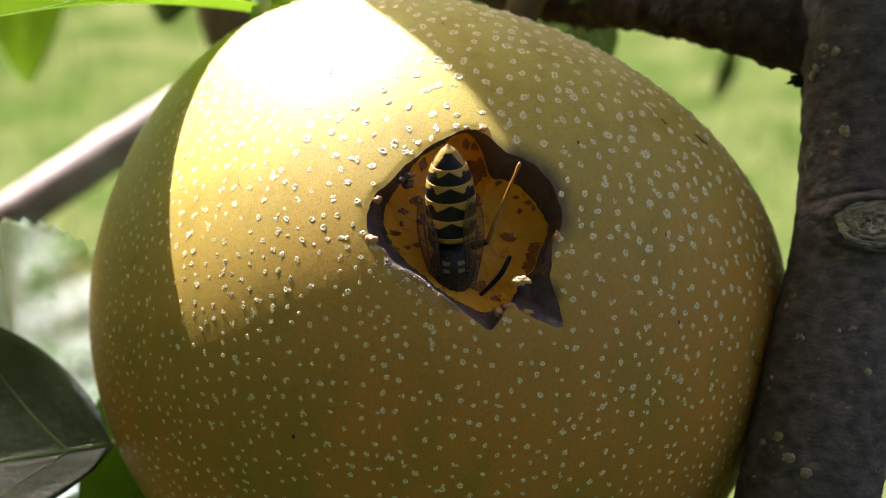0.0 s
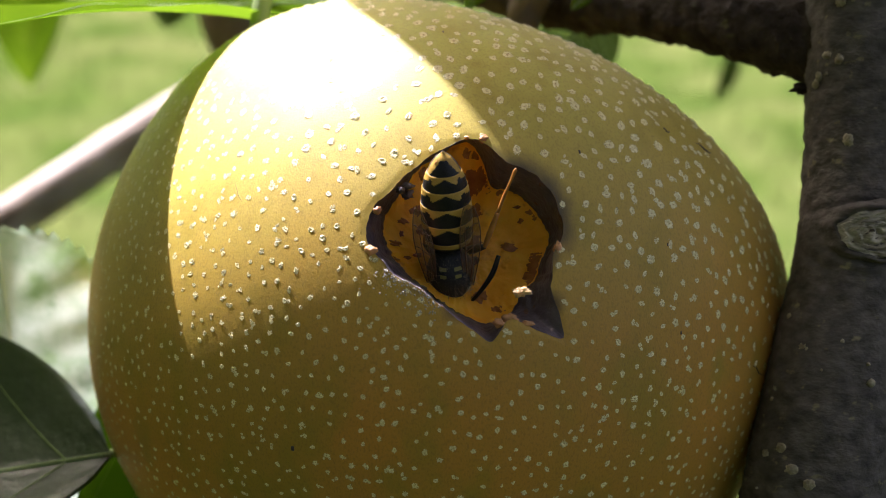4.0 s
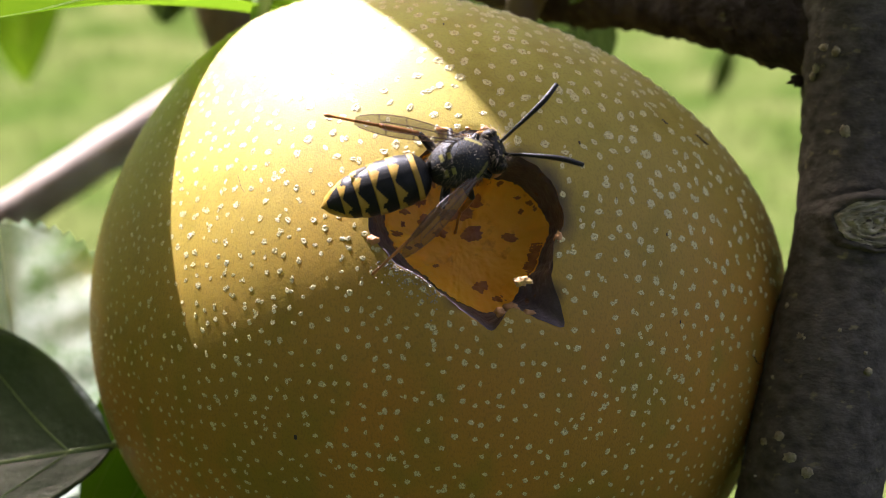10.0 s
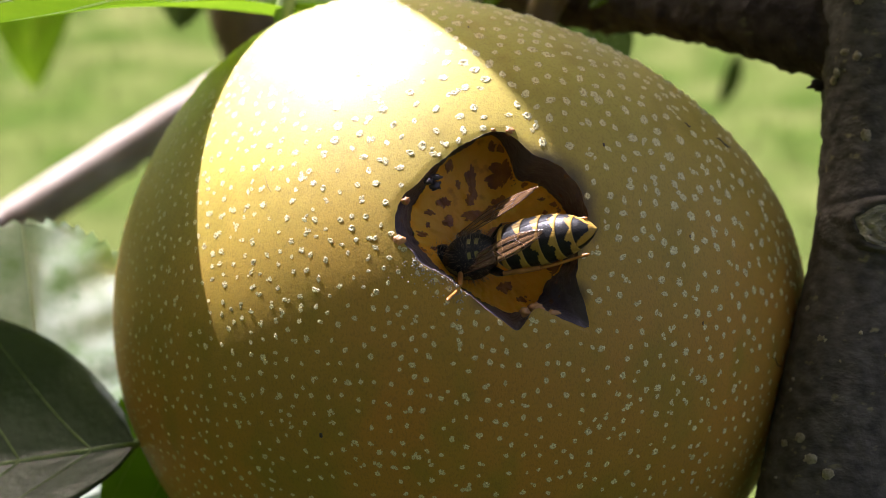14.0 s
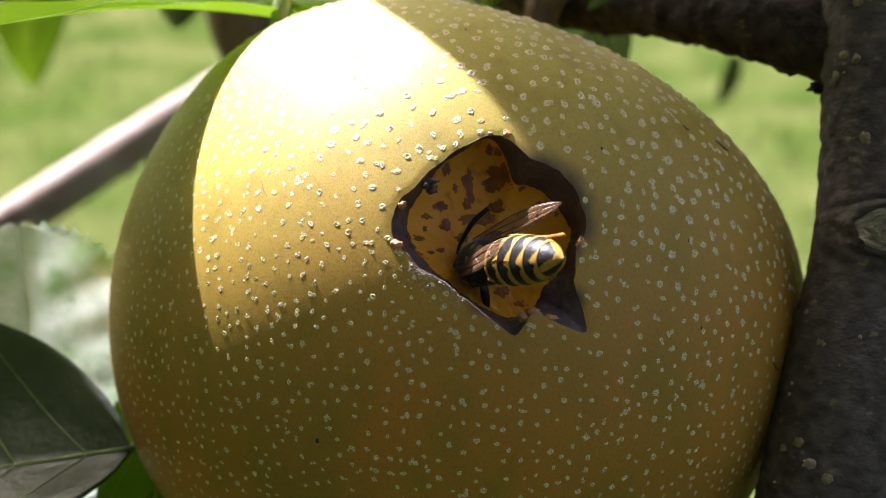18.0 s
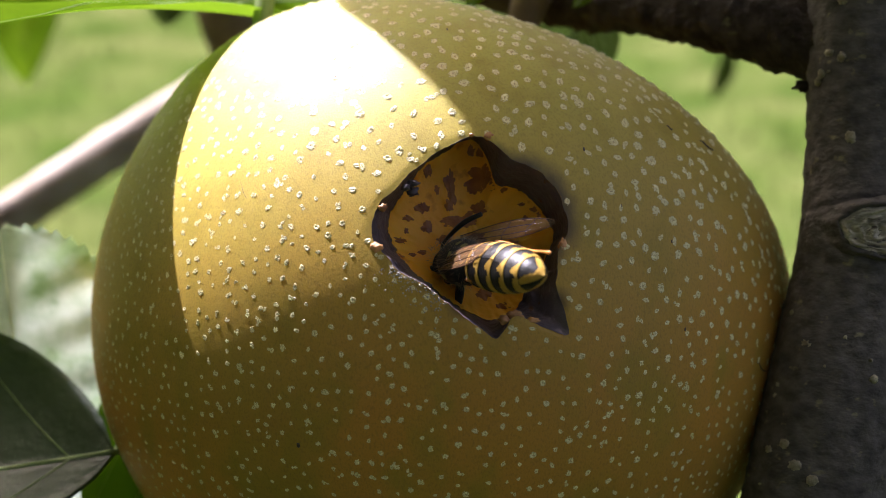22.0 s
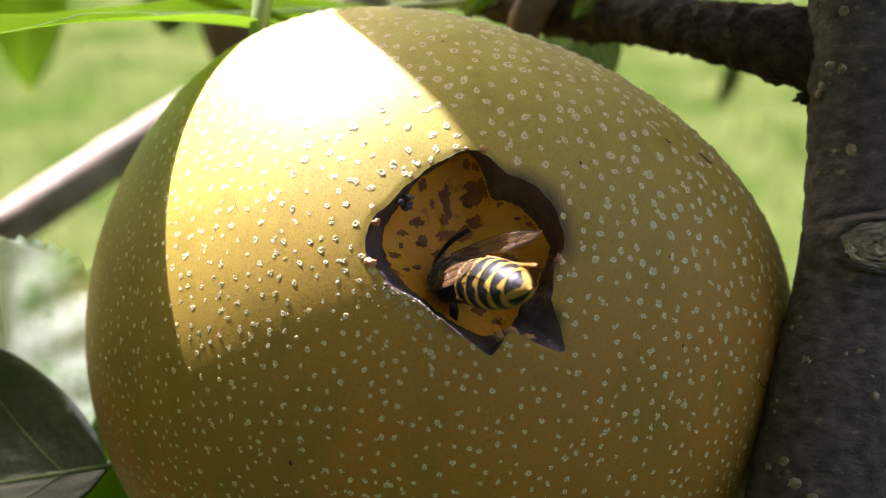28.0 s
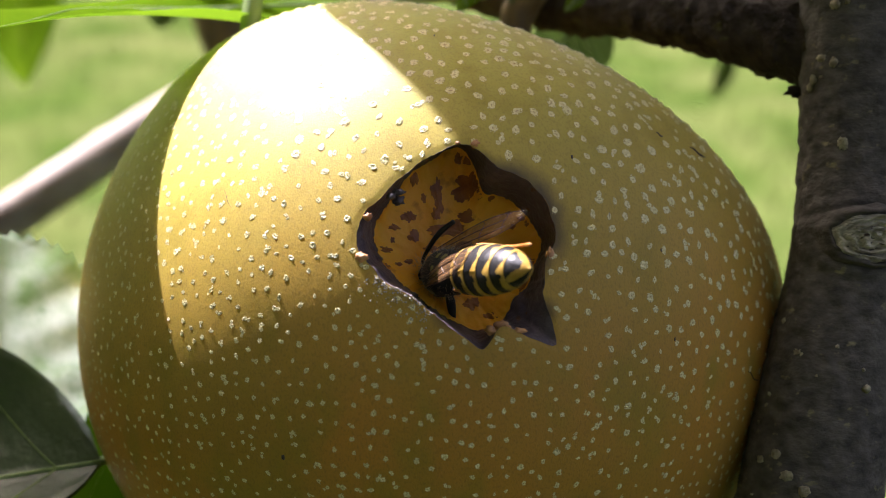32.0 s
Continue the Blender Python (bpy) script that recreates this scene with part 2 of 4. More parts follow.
def tube(points, steps=8, seg=16, rough=0.0, grain=0.5, bump=None):
    """A tapering tube through (place, radius) in mm, with uneven bark; bump(place) adds to the radius."""
    line = curve_through(points, steps)
    verts, faces = [], []
    side = None
    for i, q in enumerate(line):
        ahead = Vector(line[min(i + 1, len(line) - 1)][:3] - line[max(i - 1, 0)][:3]).normalized()
        if side is None:
            side = ahead.orthogonal().normalized()
        side = (side - ahead * side.dot(ahead)).normalized()
        up = ahead.cross(side)
        for k in range(seg):
            a = 2 * math.pi * k / seg
            w = side * math.cos(a) + up * math.sin(a)
            c = Vector(q[:3])
            r = max(q[3], 0.002)
            if rough:
                r += rough * (noise.fractal((c + w * r) * grain, 0.8, 2.0, 4))
            if bump:
                r += bump(c + w * r)
            verts.append((c + w * r) * MM)
    n = len(line)
    for i in range(n - 1):
        for k in range(seg):
            faces.append((i * seg + k, i * seg + (k + 1) % seg, (i + 1) * seg + (k + 1) % seg, (i + 1) * seg + k))
    faces.append(tuple(range(seg))[::-1])
    faces.append(tuple((n - 1) * seg + k for k in range(seg)))
    return verts, faces


def blob(at, size, rough=0.25, grain=1.0, rings=6, seg=9, seed=0):
    """A lumpy ellipsoid in mm."""
    at, size = Vector(at), Vector(size)
    verts, faces = [], []
    for i in range(rings + 1):
        for k in range(seg):
            a, b = math.pi * i / rings, 2 * math.pi * k / seg
            d = Vector((math.sin(a) * math.cos(b), math.sin(a) * math.sin(b), math.cos(a)))
            r = 1 + rough * noise.noise(d * grain * 1.7 + Vector((seed, seed * 2, 0)))
            verts.append((at + Vector((d.x * size.x, d.y * size.y, d.z * size.z)) * r) * MM)
    for i in range(rings):
        for k in range(seg):
            faces.append((i * seg + k, (i + 1) * seg + k, (i + 1) * seg + (k + 1) % seg, i * seg + (k + 1) % seg))
    return verts, faces


def joined(*meshes):
    verts, faces, slots = [], [], []
    for i, (v, f) in enumerate(meshes):
        o = len(verts)
        verts += list(v)
        faces += [tuple(x + o for x in q) for q in f]
        slots += [i] * len(f)
    return verts, faces, slots


# ---- ground ----
ground_v, ground_f = [], []
N = 60
for j in range(N + 1):
    for i in range(N + 1):
        x, y = ((2 * i / N - 1) ** 3 * 400 + (2 * i / N - 1) * 6), ((2 * j / N - 1) ** 3 * 400 + (2 * j / N - 1) * 6 + 3)
        ground_v.append((x, y, 0.05 * noise.noise(Vector((x * 0.4, y * 0.4, 0)))))
for j in range(N):
    for i in range(N):
        a = j * (N + 1) + i
        ground_f.append((a, a + 1, a + N + 2, a + N + 1))
ground = part("ground", (ground_v, ground_f), M_GRASS, None)
tagged(ground, "sunny mown lawn with pale dry streaks", "lawn", kind="structure")
gv, gf = [], []
rng = random.Random(4)
for i in range(9000):
    x, y = rng.uniform(-2.6, 2.6), rng.uniform(0.9, 7.5)
    h, w, a = rng.uniform(0.02, 0.06), rng.uniform(0.002, 0.005), rng.uniform(0, 6.3)
    z = 0.05 * noise.noise(Vector((x * 0.4, y * 0.4, 0))) - 0.004
    dx, dy = math.cos(a) * w, math.sin(a) * w
    lx, ly = rng.uniform(-0.03, 0.03), rng.uniform(-0.03, 0.03)
    o = len(gv)
    gv += [(x - dx, y - dy, z), (x + dx, y + dy, z), (x + lx * 0.4 + dx * 0.7, y + ly * 0.4 + dy * 0.7, z + h * 0.6),
           (x + lx * 0.4 - dx * 0.7, y + ly * 0.4 - dy * 0.7, z + h * 0.6), (x + lx, y + ly, z + h)]
    gf += [(o, o + 1, o + 2, o + 3), (o + 3, o + 2, o + 4)]
tagged(part("grass", (gv, gf), M_BLADE, None), "short bright green grass blades on the lawn", "grass", kind="stuff")

# ---- the pear ----
CORE = Vector((-0.20, 114.0, -4.90))
STEM = Vector((0.5707, 0.45, 1.2481)).normalized()


def pear_radius(d):
    q = math.acos(max(-1, min(1, d.dot(STEM))))
    dimple = 0.10 * math.exp(-(q / 0.16) ** 2)
    return 32.7483 * (1 - 0.312 * math.exp(-(q / 1.061) ** 2) + 0.0843 * math.exp(-((q - 0.9987) / 0.5) ** 2)
                      - 0.0038 * d.x + 0.019 * d.x * d.x - 0.0068 * d.z - dimple + 0.004 * noise.noise(d * 2.2))


HOLE = (Vector((1.64, 81.4, 1.64)) - CORE).normalized()
E1 = (Vector((1, 0, 0)) - HOLE * HOLE.x).normalized()
E2 = HOLE.cross(E1)
if E2.z < 0:
    E2 = -E2
OUTER = ((6.85, 0.0), (0.69, 0.56), (0.12, -0.59), (-0.58, -0.06), (0.09, 0.14), (-0.23, 0.25), (-0.18, 0.15), (-0.03, 0.16), (0.19, 0.07),
         (0.22, 0.04), (0.06, -0.11), (-0.09, -0.11), (-0.11, -0.03), (-0.07, 0.06), (0.02, 0.11), (0.02, 0.04), (0.05, 0.0))
INNER = ((6.09, 0.0), (0.28, 1.25), (-0.13, -0.63), (0.0, -0.08), (0.37, 0.27), (-0.01, 0.36), (-0.15, -0.05), (0.0, -0.16), (0.09, -0.07),
         (0.06, 0.12), (-0.09, 0.1), (-0.09, -0.01), (0.01, -0.02), (0.04, 0.02), (0.01, 0.05))


def wave(terms, a):
    return sum(c * math.cos(k * a) + s * math.sin(k * a) for k, (c, s) in enumerate(terms))


def bite_outer(a):
    torn = 0.7 * math.exp(-((a + 0.765) / 0.05) ** 2) + 0.3 * math.exp(-((a + 1.337) / 0.06) ** 2)
    return wave(OUTER, a) + torn + 0.09 * noise.fractal(Vector((math.cos(a) * 9, math.sin(a) * 9, 3)), 0.7, 2, 3)


def bite_inner(a):
    ragged = 0.13 * noise.fractal(Vector((math.cos(a) * 14, math.sin(a) * 14, 7)), 0.6, 2, 4) + 0.12 * abs(math.sin(a * 19)) * math.exp(-((a - 1.7) / 0.5) ** 2)
    return min(wave(INNER, a) - ragged - 0.4 * max(0, -math.cos(a)) ** 2, bite_outer(a) - 0.1 + 1.3 * max(0, math.sin(a)) + 0.2 * max(0, -math.cos(a)))


def on_pear(a, rho, deep=0.0):
    """A point at angle a and rho mm along the skin from the bite's middle, so deep under the skin."""
    q = rho / (33.0 - deep)
    d = HOLE * math.cos(q) + (E1 * math.cos(a) + E2 * math.sin(a)) * math.sin(q)
    return CORE + d * (pear_radius(d) - deep)


def spin_rings(ring_points, close=None):
    seg = len(ring_points[0])
    verts = [v * MM for ring in ring_points for v in ring]
    faces = []
    for i in range(len(ring_points) - 1):
        for k in range(seg):
            faces.append((i * seg + k, i * seg + (k + 1) % seg, (i + 1) * seg + (k + 1) % seg, (i + 1) * seg + k))
    if close is not None:
        verts.append(close * MM)
        o = (len(ring_points) - 1) * seg
        faces += [(o + k, o + (k + 1) % seg, len(verts) - 1) for k in range(seg)]
    return verts, faces


pear = thing("pear", CORE, "ripe golden-green pear with a bite eaten in its side", "pear")
BASE = CORE


def shifted(points):
    return [[v - BASE for v in ring] for ring in points]


BRUISE = [((on_pear(radians(a), bite_outer(radians(a)) - 0.5) - CORE) * MM, w * MM) for a, w in ((-8, 1.3), (4, 1.6), (16, 1.8), (27, 1.9), (38, 1.9), (49, 1.8), (61, 1.4), (74, 0.9), (-35, 1.1), (200, 0.9), (225, 1.0), (-100, 1.1))]
M_SKIN = material("pear_skin", (0.56, 0.262, 0.034), (0.44, 0.252, 0.032), 0.05, 0.50, (0.33, 0.242, 0.024), 0.16, 0.50, 0.02, 6.0, skin=0.2, rough_to=0.62, gloss=0.40,
                  flush=((-0.17, -0.1, 0.97), (0.43, 0.405, 0.064)), spot_soft=0.3, fleck=((0.20, 0.13, 0.03), 4.0, 0.36), stretch=(1.5, 1.5, 1), bruise=[(tuple(q), w) for q, w in BRUISE])
SEG = 240
turn = [2 * math.pi * k / SEG - math.pi for k in range(SEG)]
edge = [bite_outer(a) for a in turn]
soft = [bite_inner(a) for a in turn]
FAR = math.pi * 33.0
rings = []
for i in range(131):
    u = (i / 130.0) ** 1.35
    rings.append([on_pear(a, edge[k] + (FAR * 0.999 - edge[k]) * u, 0.06 * math.exp(-(u * 300) ** 2)) for k, a in enumerate(turn)])
part("skin", spin_rings(shifted(rings)), M_SKIN, pear, "golden-green speckled skin")
# the bite's wall: its dark colour holds both bruise and undercut shade
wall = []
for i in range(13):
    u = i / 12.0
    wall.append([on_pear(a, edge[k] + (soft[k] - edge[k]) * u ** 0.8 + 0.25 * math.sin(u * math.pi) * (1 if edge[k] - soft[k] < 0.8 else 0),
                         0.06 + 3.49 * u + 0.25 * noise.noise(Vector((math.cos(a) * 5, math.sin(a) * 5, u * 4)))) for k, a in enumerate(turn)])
part("bite_wall", spin_rings(shifted(wall)), M_RIM, pear, "bruised wall of the bite, darkened for its shade")


def floor_depth(u, a):
    return 3.55 + 2.3 * (1 - u ** 3) + 0.14 * noise.fractal(Vector((math.cos(a) * u * 5, math.sin(a) * u * 5, 1)), 0.8, 2, 3)


flesh = []
for i in range(41):
    u = 1 - i / 41.0
    flesh.append([on_pear(a, soft[k] * u, floor_depth(u, a) - 0.12 * (1 if i == 0 else 0)) for k, a in enumerate(turn)])
part("flesh", spin_rings(shifted(flesh), on_pear(0, 0, floor_depth(0, 0)) - BASE), M_FLESH, pear, "moist orange-yellow flesh inside the bite")


def bite_place(x, y, lift=0.0):
    """x and y in mm from the bite's middle on the flesh floor."""
    a, rho = math.atan2(y, x), math.hypot(x, y)
    u = min(rho / bite_inner(a), 1.0)
    return on_pear(a, rho, floor_depth(u, a) - lift)


def stain(x, y, w, h, seed):
    rg = []
    for i in range(5):
        u = 1 - i / 5.0
        ring = []
        for k in range(36):
            b = 2 * math.pi * k / 36
            r = u * (1 + 0.6 * noise.fractal(Vector((math.cos(b) * 1.1, math.sin(b) * 1.1, seed)), 0.8, 2, 4))
            ring.append(bite_place(x + math.cos(b) * w * 1.5 * r, y + math.sin(b) * h * 1.5 * r, -0.03 + 0.09 * math.sqrt(1 - u)) - BASE)
        rg.append(ring)
    return spin_rings(rg, bite_place(x, y, 0.06) - BASE)


for i, (x, y, w, h) in enumerate(((-2.96, 6.35, 0.32, 0.36), (-1.19, 5.64, 0.36, 0.74), (-0.98, 4.59, 0.28, 0.58), (-1.21, 3.74, 0.28, 0.36), (-3.31, 3.39, 0.36, 0.36), (-4.44, 2.49, 0.32, 0.2), (-2.96, 1.92, 0.4, 0.36), (-1.57, 1.01, 0.44, 0.28),
                                 (1.06, 3.49, 0.52, 0.32), (-0.48, 2.46, 0.8, 0.36), (0.4, 2.92, 0.4, 0.36), (0.85, 1.03, 0.68, 0.48), (1.48, 5.9, 0.9, 0.72), (2.57, 6.2, 0.8, 1.04), (3.35, 5.3, 0.96, 0.56), (-3.29, -0.09, 0.24, 0.16),
                                 (-4.07, -0.38, 0.2, 0.12), (-5.03, 0.7, 0.32, 0.2), (4.7, 2.6, 0.16, 0.16), (5.31, 3.19, 0.2, 0.16), (5.75, 2.75, 0.16, 0.2), (5.9, -0.76, 0.56, 0.72), (5.4, -1.92, 0.4, 0.48), (1.48, -3.28, 0.4, 0.44),
                                 (2.75, -4.42, 0.32, 0.24), (0.51, 8.1, 0.24, 0.32), (1.35, 7.9, 0.32, 0.36), (-4.6, 1.49, 0.12, 0.16), (-2.21, 4.93, 0.16, 0.28), (4.41, 3.65, 0.2, 0.12), (-2.0, -1.71, 0.2, 0.12), (-5.01, -0.72, 0.2, 0.16),
                                 (3.8, 0.66, 0.48, 0.24))):
    part("brown_patch", stain(x, y, w, h, i * 3.1), M_BROWN, pear, "browned patch in the flesh" if i == 0 else "")
CRUMBS = ((-6.4, 2.3, 0.32, 0.26, 0.15), (-6.85, -0.79, 0.46, 0.36, 0.1), (6.9, -0.5, 0.3, 0.5, 0.15), (1.5, 8.05, 0.36, 0.28, 0.1), (1.95, 7.7, 0.22, 0.3, 0.3),
          (3.3, -5.6, 0.62, 0.34, 0.7), (2.5, -5.95, 0.4, 0.3, 0.5), (0.2, 8.1, 0.2, 0.14, 0.1), (4.6, -6.0, 0.5, 0.2, 0.2), (3.0, 6.3, 0.3, 0.22, 1.6))
for i, (x, y, w, h, deep) in enumerate(CRUMBS):
    q = on_pear(math.atan2(y, x), math.hypot(x, y), deep) - BASE
    part("skin_shred", blob(q, (w, 0.22, h), 0.6, 1.1, 10, 14, i * 2.7), M_CRUMB, pear, "curled dry shred of skin at the bite" if i == 0 else "")

curl = [blob(on_pear(math.atan2(y, x), math.hypot(x, y), d) - BASE, (w, 0.3, h), 0.8, 1.6, 9, 12, y) for x, y, d, w, h in ((-4.7, 3.9, 0.4, 0.34, 0.26), (-4.2, 4.25, 0.5, 0.40, 0.24), (-4.15, 3.75, 1.2, 0.42, 0.34))]
part("curled_shred", joined(*curl)[:2], M_RIM, pear, "dark curled shred on the bite's edge")

crust_rng = random.Random(17)
crust = []
for i in range(230):
    a = radians(crust_rng.uniform(200, 250))
    a = a - 2 * math.pi if a > math.pi else a
    s = crust_rng.uniform(0.025, 0.09)
    q = on_pear(a, bite_outer(a) + abs(crust_rng.gauss(0.1, 0.75)), crust_rng.uniform(-0.02, 0.06)) - BASE
    crust.append(blob(q, (s, s, s * 0.8), 0.6, 1.5, 4, 6, i))
tagged(part("dried_juice", joined(*crust)[:2], M_JUICE, pear, "glistening specks of dried juice on the rim"), kind="stuff")

crumb_at = Vector((5.60, 82.8, -2.27))
crumb = thing("flesh_crumb", crumb_at, "pale orange crumb of pear flesh in the bite", "crumb")
part("crumb_flesh", blob((0, 0, 0), (0.58, 0.34, 0.28), 0.9, 1.6, 14, 20, 5), M_PALECRUMB, crumb)

# long scratches and specks on the skin
for i, (x, y, dx, dy, w) in enumerate(((23.0, 11.1, 2.2, -0.5, 0.13), (18.1, 11.4, 0.8, -0.2, 0.09), (10.4, 9.0, 3.4, -0.6, 0.02), (29.0, -9.4, 2.6, -1.0, 0.07), (33.2, -10.0, 0.8, -0.6, 0.09), (9.0, 7.44, 0.12, 0.02, 0.08),
                                       (-13.06, -15.45, 0.15, 0.0, 0.13), (17.67, -6.33, 0.1, 0.1, 0.07), (-17.8, 4.6, 1.3, -2.4, 0.03), (-1.4, 19.6, 0.1, 0.05, 0.06), (16.3, 0.6, 0.1, 0.1, 0.06), (11.8, 3.0, 0.1, 0.0, 0.05))):
    pts = []
    for s in range(5):
        px, py = x + dx * (s / 4 - 0.5), y + dy * (s / 4 - 0.5) + 0.15 * math.sin(s * 2.0)
        pts.append((on_pear(math.atan2(py, px), math.hypot(px, py), 0.02) - BASE, w * math.sin(math.pi * (s + 0.5) / 5)))
    part("scratch", tube(pts, 4, 8), M_SCAR, pear, "dark dry scratch in the skin" if i == 0 else "")

pear_top = CORE + STEM * (pear_radius(STEM) - 2.0)
part("stalk", tube([(pear_top - BASE, 2.0), (Vector((7.9, 118, 23)) - BASE, 1.75), (Vector((9.2, 117.5, 26.5)) - BASE, 1.8), (Vector((11.6, 119, 30.5)) - BASE, 2.3), (Vector((12.5, 121, 33)) - BASE, 2.6)], 6, 16, 0.2, 0.6),
     M_STALK, pear, "brown woody stalk")

# corky dots all over the skin
dot_rng = random.Random(11)
near_dots, far_dots = [], []
taken = {}
for i in range(26000):
    d = Vector((dot_rng.gauss(0, 1), dot_rng.gauss(0, 1), dot_rng.gauss(0, 1))).normalized()
    big, tilt, long_ = 0.72 + 0.46 * dot_rng.random() ** 1.3, dot_rng.uniform(0, 3.1), dot_rng.uniform(0.65, 1.0)
    if d.y > 0.5:
        continue
    x, y = d.dot(E1), d.dot(E2)
    upper = 1 / (1 + math.exp(-(x * 0.40 + y * 1.0 - 0.10) * 9))
    room = (0.84 + 0.34 * upper) * dot_rng.uniform(0.8, 1.2) / 33
    cell = (int(d.x * 20 + 50), int(d.y * 20 + 50), int(d.z * 20 + 50))
    if any((d - q).length < room for a in (-1, 0, 1) for b in (-1, 0, 1) for c in (-1, 0, 1) for q in taken.get((cell[0] + a, cell[1] + b, cell[2] + c), ())):
        continue
    rho = math.acos(max(-1, min(1, d.dot(HOLE)))) * 33
    a = math.atan2(y, x)
    if rho < bite_outer(a) + 0.3:
        continue
    taken.setdefault(cell, []).append(d)
    size = (0.285 + 0.215 * upper) * big
    near = near_dots if rho < 15 else far_dots
    near.append((rho, d, size, tilt, long_))
    for twin in range(dot_rng.choice((0,) * 14 + (1, 1, 2))):          # some grow in clumps
        aside = Vector((dot_rng.gauss(0, 1), dot_rng.gauss(0, 1), dot_rng.gauss(0, 1)))
        beside = (d + (aside - d * aside.dot(d)).normalized() * (size * 1.15 / 33)).normalized()
        far = math.acos(max(-1, min(1, beside.dot(HOLE)))) * 33
        if far > bite_outer(math.atan2(beside.dot(E2), beside.dot(E1))) + 0.3:
            near.append((far, beside, size * dot_rng.uniform(0.5, 0.85), tilt + 1, long_))
near_dots.sort(key=lambda q: q[0])
far_dots += near_dots[300:]
near_dots = near_dots[:300]


RINGS = ((1.0, -0.03, 0.0), (0.78, 0.045, 0.045), (0.48, 0.085, 0.085), (0.2, 0.06, 0.06))


def radial(me, seg):
    """Gives a mesh of dots a UV that holds the distance from each dot's middle."""
    far = np.tile(np.append(np.repeat([w for w, h, u in RINGS], seg), 0.0), len(me.vertices) // (len(RINGS) * seg + 1))
    corner = np.zeros(len(me.loops), dtype=np.int32)
    me.loops.foreach_get("vertex_index", corner)
    uv = np.zeros((len(corner), 2), dtype=np.float32)
    uv[:, 0] = far[corner]
    me.uv_layers.new(name="UVMap").data.foreach_set("uv", uv.ravel())


def dot_mesh(size, seed, long_=1.0):
    """A corky dot: a crumbly raised ring round a small pit."""
    r = random.Random(seed)
    v, f = [], []
    seg = 10
    for w, h, u in RINGS:
        for k in range(seg):
            a = 2 * math.pi * k / seg
            j = 1 + r.uniform(-0.2, 0.2)
            v.append(Vector((math.cos(a) * w * j, math.sin(a) * w * j * long_, h + r.uniform(-u, u))) * size)
    v.append(Vector((0, 0, r.uniform(-0.03, 0.03))) * size)
    last = len(RINGS) - 1
    for ring in range(last):
        for k in range(seg):
            f.append((ring * seg + k, ring * seg + (k + 1) % seg, (ring + 1) * seg + (k + 1) % seg, (ring + 1) * seg + k))
    f += [(last * seg + k, last * seg + (k + 1) % seg, (last + 1) * seg) for k in range(seg)]
    return v, f


fv, ff = [], []
for rho, d, size, tilt, long_ in far_dots:
    v, f = dot_mesh(size, int(rho * 1000), long_)
    place = Matrix.Translation(d * pear_radius(d)) @ d.to_track_quat("Z", "Y").to_matrix().to_4x4() @ Matrix.Rotation(tilt, 4, "Z")
    o = len(fv)
    fv += [(place @ q) * MM for q in v]
    ff += [tuple(k + o for k in q) for q in f]
rest = tagged(part("lenticel_cork", (fv, ff), M_LENT, pear, "scattered pale corky dots"), kind="stuff")
radial(rest.data, 10)
rest.data.polygons.foreach_set("use_smooth", [False] * len(rest.data.polygons))
DOT_KINDS = []
for i in range(8):
    v, f = dot_mesh(0.38, i, 0.9)
    me = bpy.data.meshes.new("lenticel")
    me.from_pydata([tuple(q * MM) for q in v], [], f)
    me.materials.append(M_LENT)
    radial(me, 10)
    DOT_KINDS.append(me)
for i, (rho, d, size, tilt, long_) in enumerate(near_dots):
    ob = new("lenticel", DOT_KINDS[i % 8])
    ob.parent = pear
    ob.matrix_basis = Matrix.Translation(d * pear_radius(d) * MM) @ d.to_track_quat("Z", "Y").to_matrix().to_4x4() @ Matrix.Rotation(tilt, 4, "Z") @ Matrix.Diagonal((size / 0.38, size * long_ / 0.38, size / 0.38, 1))

# ---- the tree: an upright limb with a side branch ----
LIMB = Vector((33.3, 95.5, 0))
tree = thing("pear_tree", LIMB, "dark grey-brown pear tree limb with a knot and lichen spots", "tree")


def knot_bump(p):
    d = (p + LIMB - Vector((33.9, 91, 1.6)))
    far = math.hypot(d.x / 3.6, d.z / 2.1) + 0.12 * noise.noise(p * 0.5)
    return (0.7 * math.exp(-(d.x / 4.2) ** 2 - (d.z / 2.8) ** 2) + 0.14 * math.cos(far * 11) * math.exp(-((far - 1.25) / 0.4) ** 2)) if p.y + LIMB.y < 96 else 0.0


limb_line = [(Vector((36.2, 98.5, 150)), 3.2), (Vector((36.0, 98.2, 90)), 4.2), (Vector((35.8, 98, 50)), 4.7), (Vector((35.6, 97.8, 23.3)), 4.9), (Vector((35.3, 97.6, 9.1)), 4.85), (Vector((34.3, 96.4, 0.0)), 5.0),
             (Vector((31.9, 95.1, -9.7)), 5.3), (Vector((29.8, 94.8, -21.1)), 5.7), (Vector((28.0, 95.5, -36)), 6.2), (Vector((27, 98, -60)), 7.0), (Vector((28, 104, -100)), 8.0), (Vector((33, 118, -180)), 10.0),
             (Vector((48, 150, -330)), 13.0), (Vector((80, 240, -620)), 17.0), (Vector((130, 430, -1010)), 23.0)]
part("limb", tube([(p - LIMB, r) for p, r in limb_line], 36, 96, 0.18, 0.8, knot_bump), M_BARK, tree, "dark bark with fine cracks")
